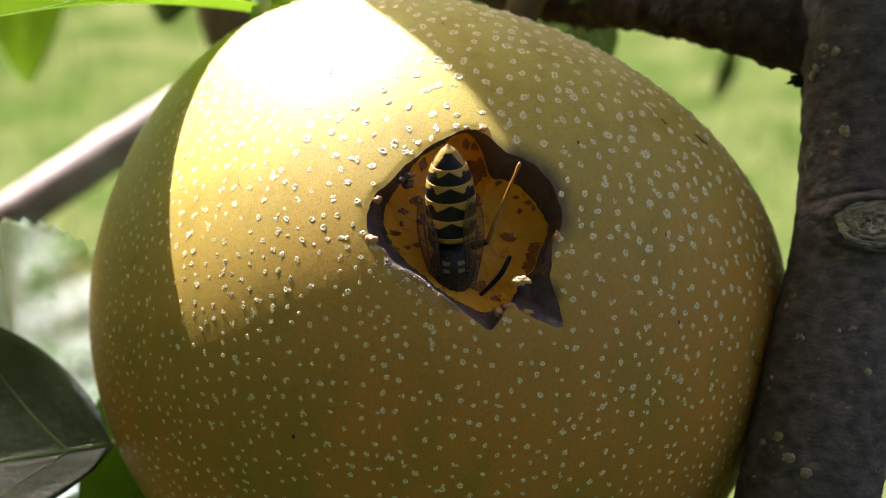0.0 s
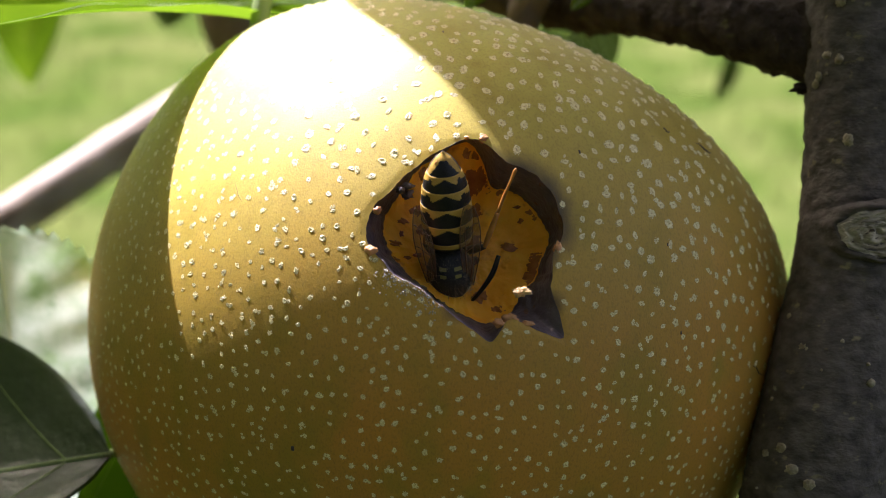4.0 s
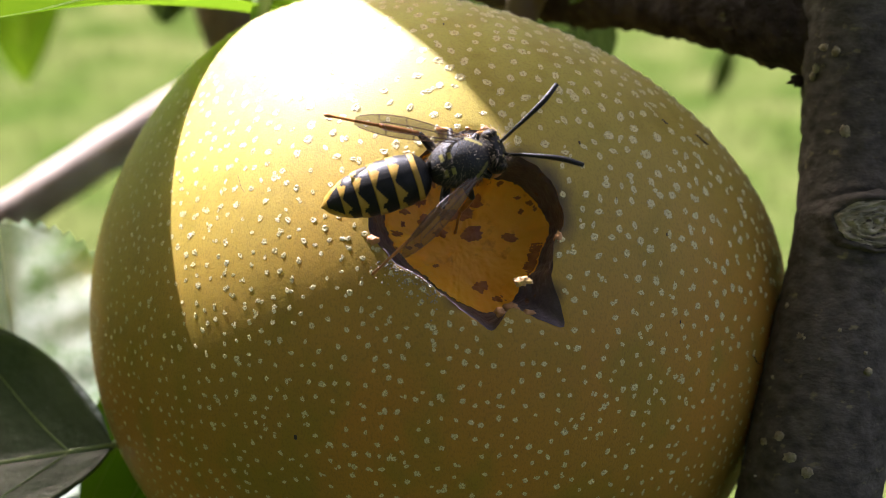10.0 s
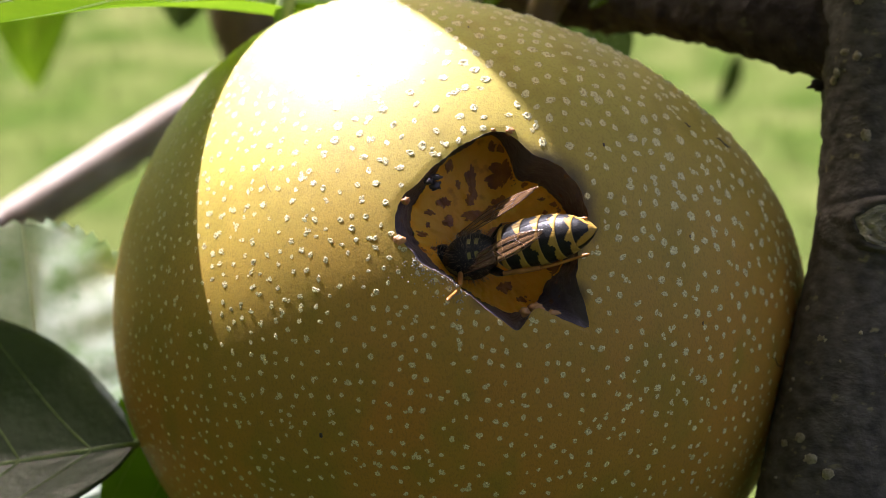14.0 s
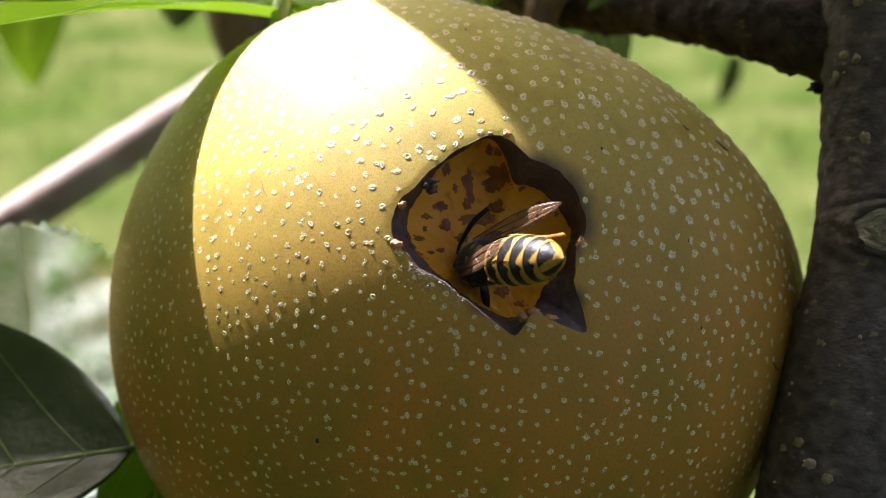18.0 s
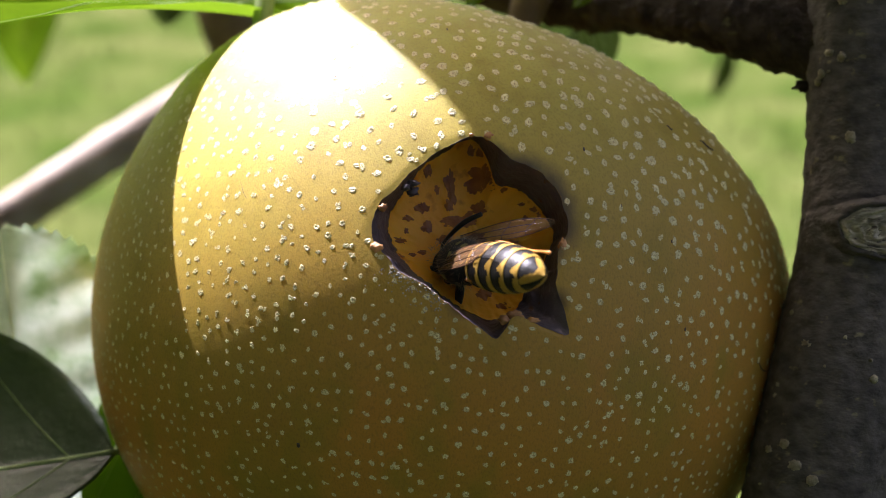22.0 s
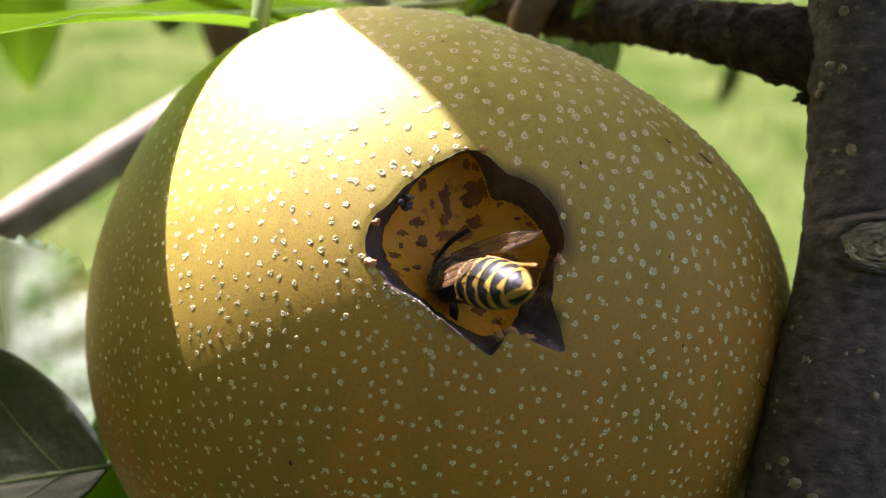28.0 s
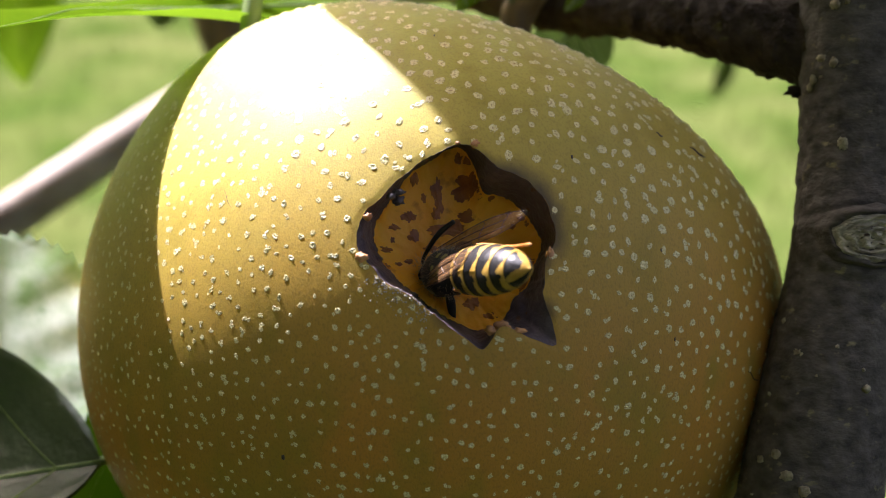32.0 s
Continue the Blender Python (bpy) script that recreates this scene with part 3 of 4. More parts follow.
branch_line = [(Vector((35, 99, 17.6)), 3.2), (Vector((31.0, 101, 19.0)), 3.5), (Vector((24.3, 106, 21.5)), 2.6), (Vector((18.2, 113, 23.9)), 2.35), (Vector((12.7, 120, 25.7)), 2.3), (Vector((4, 128, 29.5)), 2.1), (Vector((-10, 140, 38)), 1.8), (Vector((-40, 160, 62)), 1.0)]
part("side_branch", tube([(p - LIMB, r) for p, r in branch_line], 22, 28, 0.5, 0.9), M_BARK2, tree, "rough dark side branch")
part("stub", blob(Vector((30.6, 99.0, 14.4)) - LIMB, (0.9, 0.8, 0.45), 0.8, 2.2, 8, 12, 3), M_BARK2, tree, "small broken stub")


def knot_scar(p_x, p_z, half_x, half_z):
    """A healed branch scar on the limb's face: a puckered ridge round a ringed plate."""
    rg = []
    for i in range(23):
        u = 1.0 - i / 23
        ring = []
        for k in range(64):
            a = 2 * math.pi * k / 64
            w = u * (1 + 0.10 * noise.fractal(Vector((math.cos(a) * 2, math.sin(a) * 2, u * 2)), 0.8, 2, 3))
            x, z = p_x + math.cos(a) * half_x * w, p_z + math.sin(a) * half_z * w
            front = 96.4 - math.sqrt(max(5.0 ** 2 - (x - 34.2) ** 2, 0.5))
            high = 0.7 * math.exp(-((u - 0.78) / 0.12) ** 2) + 0.45 * (1 if u < 0.66 else 0) + (0.24 * math.sin(u * 34 + 5 * noise.noise(Vector((x * 0.8, z * 1.3, 1)))) if u < 0.7 else 0) + 0.26 * noise.fractal(Vector((x * 0.9, z * 1.8, 5)), 0.6, 2, 5)
            ring.append(Vector((x, front - high + 0.9 * max(0, u - 0.85) / 0.15 - 0.4, z)) - LIMB)
        rg.append(ring)
    v, f = spin_rings(rg, rg[-1][0])
    return v, f, [1 if i < 64 * 7 else 0 for i in range(len(f))]


part("knot", knot_scar(34.2, 2.0, 4.4, 2.7), [M_WOOD, M_BARK], tree, "grey puckered knot where a branch healed")
lic_rng = random.Random(5)
line = curve_through([(p, r) for p, r in limb_line[1:10]], 40)
SPOTS = [(32.6, 9.56, 0.55), (32.2, 20.8, 0.42), (31.4, 16.6, 0.42), (32.1, 16.15, 0.40), (31.0, 15.0, 0.42), (30.85, 14.4, 0.36), (28.2, -4.75, 0.41), (28.5, -7.26, 0.60), (28.6, -2.4, 0.30),
         (26.7, -10.4, 0.22), (26.6, -14.9, 0.48), (25.7, -15.5, 0.36), (27.1, -16.4, 0.56), (28.2, -17.4, 0.46), (31.85, -1.0, 0.26), (33.05, -9.6, 0.35)]
for i in range(34):
    q = line[lic_rng.randrange(len(line))]
    SPOTS.append((q[0] + q[3] * math.sin(lic_rng.uniform(-1.3, 1.3)), q[2], lic_rng.uniform(0.08, 0.22)))
for i, (x, z, s) in enumerate(SPOTS):
    if i > 15 and abs(z - 2) < 3 and abs(x - 33.9) < 4.2:
        continue
    q = min(line, key=lambda k: abs(k[2] - z))
    w = Vector((x - q[0], -math.sqrt(max(q[3] ** 2 - (x - q[0]) ** 2, 0.3)), 0)).normalized()
    at = Vector((q[0], q[1], z)) + w * (q[3] + 0.05)
    me_v, me_f = blob((0, 0, 0), (s, s * lic_rng.uniform(0.7, 1.0), 0.22), 0.4, 1.8, 7, 18, i)
    spin = w.to_track_quat("Z", "Y").to_matrix().to_4x4() @ Matrix.Rotation(lic_rng.uniform(0, 3), 4, "Z")
    part("lichen_spot", ([spin @ v + (at - LIMB) * MM for v in me_v], me_f), M_LICHEN, tree, "ochre lichen spot" if i == 0 else "")


# ---- leaves ----
def leaf(name, base, tip, facing, width, label, mats, fold=0.25, curl=0.1, teeth=0, seed=0, petiole=(), group="pear tree leaves", veins=6, droop=0.0, blunt=0.75):
    """A leaf from base to tip (bench mm); facing: the way its upper side looks; fold raises both halves along the midrib."""
    base, tip = Vector(base), Vector(tip)
    along = (tip - base)
    length = along.length
    along.normalize()
    up = Vector(facing)
    up = (up - along * up.dot(along)).normalized()
    across = along.cross(up)
    root = thing(name, base, label, "leaf", group)

    def at(u, v, lift=0.0):
        s = u
        if teeth:
            u = 0.5 - 0.5 * math.cos(math.pi * min(s, 1))
        half = width * 0.5 * (max(0.0, math.sin(math.pi * min(u, 1) ** 0.85)) ** blunt) * (1 - 0.15 * u)
        tooth = 0.8 * ((s * teeth) % 1.0) if teeth and abs(v) > 0.95 else 0.0
        wavy = 0.03 * length * noise.noise(Vector((u * 3, v * 1.5, seed))) * abs(v) ** 0.5
        quilt = (0.45 if teeth else 0.10) * math.sin(u * 2 * math.pi * veins - abs(v) * 4) * abs(v)
        return along * (u * length - tooth * math.cos(math.pi * s)) + across * (v * half + v * tooth * math.sin(math.pi * s)) + up * (fold * abs(v) * half + curl * length * math.sin(math.pi * u) - droop * length * u * u + wavy + quilt + lift)

    nu, nv = (teeth * 4 if teeth else 48), 24
    top = [[at(i / nu, 2 * k / nv - 1) for k in range(nv + 1)] for i in range(nu + 1)]
    v, f = [], []
    layers = (0.0, -0.28) if mats[0] is M_LEAF else (0.0,)
    for layer in layers:
        for row in top:
            v += [(q + up * layer) * MM for q in row]
    n1 = (nu + 1) * (nv + 1)
    for i in range(nu):
        for k in range(nv):
            a = i * (nv + 1) + k
            q = (a, a + 1, a + nv + 2, a + nv + 1)
            f += [q, tuple(x + n1 for x in reversed(q))] if len(layers) > 1 else [q]
    for i in range(nu if len(layers) > 1 else 0):
        for k in (0, nv):
            a, b = i * (nv + 1) + k, (i + 1) * (nv + 1) + k
            f.append((a, b, b + n1, a + n1) if k == 0 else (b, a, a + n1, b + n1))
    part("blade", (v, f), mats[0], root)
    rib = [(at(i / 12, 0, 0.05), 0.22 * (1 - 0.75 * i / 12)) for i in range(13)]
    part("midrib", tube(rib, 2, 8), mats[1], root, "pale midrib")
    for i in range(veins if mats[0] is not M_LEAFPALE else 0):
        for s in (-1, 1):
            u = 0.08 + 0.8 * i / veins
            part("vein", tube([(at(u + 0.14 * w * (1 + 0.5 * w), s * w * 0.92, 0.05), 0.075 * (1.1 - w)) for w in (0, 0.25, 0.5, 0.75, 1.0)], 2, 6), mats[1], root)
    if petiole:
        pts = [Vector(p) - base for p in petiole]
        part("petiole", tube([(Vector((0, 0, 0)), 0.30), (pts[0] * 0.25, 0.45)] + [(p, 0.6) for p in pts], 8, 10), mats[1], root, "slender green leaf stalk")
    return root


M_PALEVEIN = material("pale_vein", (0.80, 0.85, 0.68), (0.70, 0.76, 0.56), 0.3, 0.5, through_light=0.2)
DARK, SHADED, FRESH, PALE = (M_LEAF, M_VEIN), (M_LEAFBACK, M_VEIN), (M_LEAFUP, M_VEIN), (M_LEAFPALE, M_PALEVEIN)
twig = thing("twig", (-38, 128, -14), "thin green-brown twig below the fruit", "twig")
part("shoot", tube([(Vector((0, 0, 0)), 0.9), (Vector((14, 6, -12)), 1.3), (Vector((40, 14, -30)), 2.0), (Vector((66.5, -26, -40)), 3.0)], 8, 12, 0.15, 0.8), M_STALK, twig)
leaf("leaf", (-29.4, 102.5, -17.4), (-76, 98, -24), (0, -0.6, 0.8), 33, "dark green folded pear leaf beside the fruit", DARK, 0.35, 0.0, 0, 1, ((-29.6, 108, -17.5), (-33, 122, -14.5), (-36, 127, -14)))
leaf("leaf", (-40.0, 114, -25.5), (-42.0, 109, 2.4), (0.1, -0.80, 0.6), 28, "sunlit leaf with painted pale sheen and a toothed edge", PALE, -0.05, 0.03, 26, 2, ((-39, 119, -24), (-37, 128.5, -15)), blunt=0.4)
leaf("leaf", (-31.5, 117, -10.5), (-20, 110, -58), (0.3, -0.8, 0.5), 19, "bright green leaf behind the fruit", FRESH, 0.2, 0.05, 0, 3, ((-36, 124, -15),))
RUN, SIDE = Vector((-0.71, -0.69, -0.17)).normalized(), Vector((-0.71, 0.67, 0.20)).normalized()
leaf_mid = Vector((-21, 101, 21)) + RUN * 14 + SIDE * (25 * 0.46)
leaf("leaf", leaf_mid - RUN * 46, leaf_mid + RUN * 46, (0.02, -0.26, 0.97), 25, "backlit fresh green leaf seen on its edge", FRESH, 0.0, 0.0, 0, 4, ((2, 122, 27.5), (5, 118, 27)))
shoot = thing("young_shoot", (-16.9, 107, 18), "short upright green shoot behind the fruit", "shoot")
part("shoot_stem", tube([(Vector((0.6, 1, -14)), 0.8), (Vector((0, 0, 0)), 0.85), (Vector((0.2, 0.3, 6)), 0.9), (Vector((2, 4, 18)), 1.2), (Vector((20, 8, 60)), 2.0)], 6, 12, 0.06, 0.6), M_VEIN, shoot)
stick = thing("stick", (-109.8, 286, 7.8), "weathered grey stick behind the fruit", "stick")
part("stick_body", tube([(Vector((-150, -10, -107)), 6.2), (Vector((0, 0, -1.8)), 5.6), (Vector((42.5, 4, 27.0)), 5.1), (Vector((90, 8, 58)), 4.2), (Vector((190, 10, 127)), 2.6)], 12, 18, 0.3, 0.2), M_STICK, stick)
part("stick_knot", blob((27, 1.0, 13.2), (4.5, 2.2, 1.9), 0.4, 1.2, 8, 12, 4), M_STICK, stick, "small dark knot under the stick")
back_branch = thing("back_branch", (-45, 240, 90), "brown hanging branch behind the fruit", "branch")
part("branch_wood", tube([(Vector((-12, 40, 160)), 5.0), (Vector((-4, 10, 60)), 8.6), (Vector((0, 0, 0)), 8.2), (Vector((1, 0, -38)), 7.6), (Vector((8, 2, -58)), 5.6)], 10, 14, 0.3, 0.3), M_STALK, back_branch)
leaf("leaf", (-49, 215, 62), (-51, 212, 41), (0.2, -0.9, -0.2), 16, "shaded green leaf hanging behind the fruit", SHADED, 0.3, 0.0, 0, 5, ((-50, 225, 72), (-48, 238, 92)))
leaf("leaf", (-152, 413, 131), (-147, 410, 58), (0.1, -0.9, -0.4), 36, "backlit fresh green leaf hanging from above", FRESH, 0.2, 0.0, 0, 6, ((-146, 410, 166), (-120, 395, 300)))
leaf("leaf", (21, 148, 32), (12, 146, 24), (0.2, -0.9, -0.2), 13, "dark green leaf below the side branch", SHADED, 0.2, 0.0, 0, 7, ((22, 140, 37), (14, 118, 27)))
leaf("leaf", (6, 118, 31), (2.0, 115, 24.2), (0.2, -0.9, 0.2), 3.4, "small green leaf beside the fruit stalk", FRESH, 0.5, 0.0, 0, 8, ((7, 117, 29), (6, 117, 28)))
leaf("leaf", (14.4, 113.5, 26.2), (12.4, 113, 24.0), (0.2, -0.9, 0.2), 1.8, "small curled green leaf on the side branch", FRESH, 0.6, 0.0, 0, 10, ((15.5, 114, 26.5),))
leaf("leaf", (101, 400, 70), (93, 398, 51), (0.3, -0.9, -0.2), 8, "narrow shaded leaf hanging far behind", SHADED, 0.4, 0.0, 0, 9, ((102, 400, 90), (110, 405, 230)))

# unseen leaves added above the fruit, which throw the shade on its shoulders
high = thing("upper_twig", (34.9, 97.5, 75), "unseen leafy brown twig added above the fruit", "twig")
part("shoot", tube([(Vector((0, 0, 0)), 2.2), (Vector((-40, 20, 16)), 1.8), (Vector((-80, 34, 22)), 1.4), (Vector((-110, 40, 10)), 0.9)], 8, 12, 0.15, 0.8), M_STALK, high)
B1, B2, BN = Vector((-6.28, 95.7, 20.5)), Vector((2.0, 86.2, 11.3)), Vector((0.84, 0.5, 0.25)).normalized()


def shade_leaf(p, q, side, up, length, width, inset, seed, petiole):
    """A leaf whose edge runs over the sun's rays through p and q, lying inset mm to that side of them, up mm away."""
    a, b = p + SUN * up, q + SUN * up
    run = b - a
    run = (run - SUN * run.dot(SUN)).normalized()
    middle = (a + b) * 0.5 + side * (width * 0.467 + inset) + run * (length * 0.06)
    return leaf("leaf", middle - run * (length / 2), middle + run * (length / 2), SUN, width, "unseen green pear leaf added above the fruit to cast shade", DARK, 0.05, 0.0, 0, seed, petiole)


sway_leaf = shade_leaf(B1, B2, BN, 88, 46, 40, -0.6, 22, ((-40, 152, 110), (-20, 120, 95)))
shade_leaf(B1, B2, BN, 100, 88, 60, 2.8, 24, ((-38, 150, 118), (-20, 120, 95)))

# an added unseen leaf that keeps the dark leaf below in shade
over = SUN * 120
leaf("leaf", Vector((-26, 98, -17)) + over, Vector((-84, 96, -24)) + over, SUN, 29, "unseen green pear leaf added above the fruit to cast shade", DARK, 0.05, 0.0, 0, 23, ((-66, 122, 94), (-60, 126, 95)))


# an added shell of unseen leaves that blocks and tints the light round the pear
fo_rng = random.Random(31)
cv, cf = [], []
made = 0
while made < 7000:
    d = Vector((fo_rng.gauss(0, 1), fo_rng.gauss(0, 1), fo_rng.gauss(0, 1))).normalized()
    c = Vector((0, 60, 0)) + d * fo_rng.uniform(300, 620)
    if any((c - Vector(q) - SUN * (c - Vector(q)).dot(SUN)).length < w for q, w in (((-22, 104, 8), 75), ((-52, 131, -8), 70), ((-90, 288, 25), 90), ((-150, 412, 95), 95), ((-45, 111, -10), 60))) and c.z > 0:
        continue                                    # openings left for the sun's rays
    if d.dot(Vector((0.74, -0.42, 0.54)).normalized()) > 0.76:
        continue                                    # an opening left for sky light
    if c.y > 0 and abs(c.x) < 0.384 * c.y * 1.15 + 52 and abs(c.z) < 0.216 * c.y * 1.15 + 52:
        continue                                    # the open side towards the lawn
    made += 1
    run = Vector((fo_rng.gauss(0, 1), fo_rng.gauss(0, 1), fo_rng.gauss(-0.6, 0.7))).normalized()
    side = run.orthogonal().normalized()
    up = run.cross(side)
    ln, wd = fo_rng.uniform(45, 75), fo_rng.uniform(22, 34)
    o = len(cv)
    for u, w in ((0, 0), (0.3, 1), (0.7, 0.85), (1, 0), (0.7, -0.85), (0.3, -1), (0.35, 0), (0.7, 0)):
        cv.append((c + run * (u * ln) + side * (w * wd * 0.5) + up * (abs(w) * 5 - 6 * u * u)) * MM)
    cf += [(o, o + 1, o + 6), (o + 1, o + 2, o + 7, o + 6), (o + 2, o + 3, o + 7), (o, o + 6, o + 5), (o + 6, o + 7, o + 4, o + 5), (o + 7, o + 3, o + 4)]
shade_foliage = part("foliage", (cv, cf), M_SHELL, None)
shade_foliage.matrix_world = BENCH
tagged(shade_foliage, "unseen green foliage added all around to shade the pear", "foliage", kind="stuff")


# ---- the wasp: head towards +y, back towards +z, in mm from the middle of its thorax ----
def lathe(profile, seg, flat=0.9, paint=None, sag=0.0):
    """profile: (y, radius). paint(v, angle) picks the slot, with v from 0 to 1 and the angle from the back."""
    v, f, s = [], [], []
    for y, r in profile:
        for k in range(seg):
            a = 2 * math.pi * k / seg
            v.append(Vector((math.sin(a) * r, y, math.cos(a) * r * flat - sag * y * y)) * MM)
    n = len(profile)
    for i in range(n - 1):
        for k in range(seg):
            f.append((i * seg + k, (i + 1) * seg + k, (i + 1) * seg + (k + 1) % seg, i * seg + (k + 1) % seg))
            a = 2 * math.pi * (k + 0.5) / seg
            s.append(paint((i + 0.5) / (n - 1), (a + math.pi) % (2 * math.pi) - math.pi) if paint else 0)
    for o, order in ((0, 1), ((n - 1) * seg, -1)):
        f.append(tuple(o + k for k in range(seg))[::order])
        s.append(s[0] if order == 1 else s[-1])
    return v, f, s


wasp = thing("wasp", (0, 80, 0), "black and yellow wasp feeding in the eaten pear", "wasp")


def girth(y):
    """The abdomen's radius at y mm behind its root."""
    k = ((0, 0.55), (0.35, 1.2), (0.9, 1.7), (2.0, 1.85), (3.4, 1.88), (4.8, 1.76), (6.0, 1.48), (7.0, 1.02), (7.6, 0.56), (7.95, 0.08))
    return float(np.interp(y, [q[0] for q in k], [q[1] for q in k]))


abdomen_parts = []
CUTS = (0.0, 1.25, 2.75, 4.15, 5.4, 6.5, 7.95)
for i in range(6):
    y0, y1 = CUTS[i], CUTS[i + 1]
    prof = []
    for k in range(19):
        u = k / 18
        y = y0 - 0.12 + (y1 + 0.06 - y0 + 0.12) * u
        prof.append((-2.25 - y, (girth(max(y, 0)) * (0.965 + 0.05 * u)) * (1 if u < 0.97 else 0.985) + 0.004))

    def paint(u, a, i=i):
        a = abs(a)
        if i == 5:
            return 0 if (u < 0.75 and a < 1.15 * (1 - 0.9 * u)) or 1.4 < a < 2.2 else 1
        black = 0.70 + 0.22 * max(0, 1 - a / 0.42) - 0.12 * math.exp(-((a - 0.55) / 0.16) ** 2) + 0.16 * math.exp(-((a - 0.85) / 0.13) ** 2)
        black -= 0.22 * max(0, a - 1.15)
        if a > 2.2:
            black = 0.45
        if i == 0:
            black = 0.72 - 0.1 * max(0, a - 0.9)
        return 0 if u < black else 1

    seg_part = part("abdomen_segment", lathe(prof, 72, 0.86, paint, 0.006), [M_BLACK, M_YELLOW], wasp, "black ring with a toothed yellow band" if i == 0 else "")
    abdomen_parts.append(seg_part)
thorax_profile = [(-2.3 + 4.3 * k / 16, 1.78 * max(0.02, math.sin(math.pi * (0.06 + 0.88 * k / 16))) ** 0.55) for k in range(17)]


def thorax_paint(u, a):
    b = abs(a)
    if 0.70 < u < 0.93 and abs(b - (0.72 + (0.93 - u) * 1.6)) < 0.13:
        return 1
    if 0.31 < u < 0.38 and 0.18 < b < 0.52:
        return 1
    if 0.17 < u < 0.24 and 0.22 < b < 0.62:
        return 1
    return 1 if 0.5 < u < 0.66 and 1.3 < b < 1.6 else 0


part("thorax", lathe(thorax_profile, 64, 0.95, thorax_paint), [M_THORAX, M_SPOT], wasp, "hairy black thorax with small yellow marks")
head = part("head", joined(blob((0, 2.5, -0.5), (1.55, 0.85, 1.3), 0.05, 1, 12, 20), blob((0, 3.1, -0.1), (0.28, 0.25, 0.22), 0.1, 1, 6, 8), blob((0.5, 2.85, 0.4), (0.16, 0.2, 0.14), 0.1, 1, 6, 8),
                          blob((-0.5, 2.85, 0.4), (0.16, 0.2, 0.14), 0.1, 1, 6, 8), blob((0, 3.05, -1.1), (0.75, 0.4, 0.6), 0.1, 1, 8, 10)), [M_BLACK, M_SPOT, M_SPOT, M_SPOT, M_SPOT], wasp, "black head with yellow face marks")
for s in (-1, 1):
    part("compound_eye", blob((s * 1.22, 2.55, -0.4), (0.42, 0.62, 1.0), 0.0, 1, 10, 14), M_BLACK, head)
feelers = []
for s in (-1, 1):
    root = Vector((s * 0.45, 3.1, 0.1))
    f_ob = part("antenna", tube([(Vector((0, 0, 0)), 0.13), (Vector((s * 0.4, 0.8, 1.2)), 0.13), (Vector((s * 1.0, 2.1, 1.8)), 0.17), (Vector((s * 1.7, 3.5, 2.1)), 0.21), (Vector((s * 2.5, 4.7, 2.0)), 0.17)], 6, 10), M_BLACK, wasp, "curved black feeler")
    feelers.append((s, f_ob))
part("waist", tube([(Vector((0, -1.9, -0.2)), 0.5), (Vector((0, -2.5, -0.1)), 0.4)], 3, 12), M_BLACK, wasp)
hind_legs, mid_legs = [], []
LEGS = (((0.9, 1.2, -0.9), (1.6, 1.9, -0.9), (1.5, 2.7, -1.8), (1.2, 3.3, -2.4)),
        ((1.1, 0.0, -1.0), (3.0, 0.3, -0.4), (5.0, -0.5, -1.0), (8.2, -1.1, -1.4)),
        ((1.0, -1.2, -1.0), (2.6, -2.4, 0.2), (3.7, -5.0, -0.3), (5.0, -8.5, -0.2)))
for s in (-1, 1):
    for hip, knee, ankle, toe in LEGS:
        hip, knee, ankle, toe = (Vector((q[0] * s, q[1], q[2])) for q in (hip, knee, ankle, toe))
        knee, ankle, toe = knee - hip, ankle - hip, toe - hip
        leg = part("leg", tube([(Vector((0, 0, 0)), 0.3), (knee / 2, 0.34), (knee, 0.2)], 4, 10), M_BLACK, wasp, "jointed leg, black above and orange below")
        part("shin", tube([(knee, 0.17), ((knee + ankle) / 2, 0.22), (ankle, 0.17)], 4, 10), M_ORANGE, leg)
        part("foot", tube([(ankle, 0.13), (ankle.lerp(toe, 0.4) + Vector((0, 0, -0.1)), 0.12), (ankle.lerp(toe, 0.8), 0.10), (toe, 0.14), (toe + (toe - ankle).normalized() * 0.25, 0.03)], 4, 8), M_ORANGE, leg)
        leg.location = hip * MM
        if hip.y < -1:
            hind_legs.append((s, hip, leg))
        elif hip.y < 0.5:
            mid_legs.append((s, hip, leg))
wings = []
for s in (-1, 1):
    rows = []
    for i in range(29):
        u = i / 28
        half = 0.20 + 0.50 * max(0.0, math.sin(math.pi * u ** 1.4)) ** 0.8 + 0.10 * (1 - u)
        row = []
        for k in range(9):
            w = k / 4 - 1
            row.append(Vector((s * (w * half + 0.5 * u), -u * 7.7, 0.22 * math.sin(math.pi * u) - 0.25 * w * s * u + 0.10 * math.cos(w * 9) * u)))
        rows.append(row)
    v = [q * MM for r in rows for q in r]
    f = [(i * 9 + k, i * 9 + k + 1, i * 9 + k + 10, i * 9 + k + 9) for i in range(28) for k in range(8)]
    wing = part("wing", (v, f), M_WING, wasp, "folded smoky brown wing")
    for lane in (0, 2, 5, 8):
        part("vein", tube([(rows[i][lane], 0.035) for i in range(0, 29 if lane in (0, 8) else 22, 3)], 2, 6), M_WINGVEIN, wing)
    for i in (13, 20):
        part("vein", tube([(rows[i + k // 3][k], 0.028) for k in range(0, 9, 2)], 2, 6), M_WINGVEIN, wing)
    wings.append((s, wing))
hv, hf = [], []
hair_rng = random.Random(8)
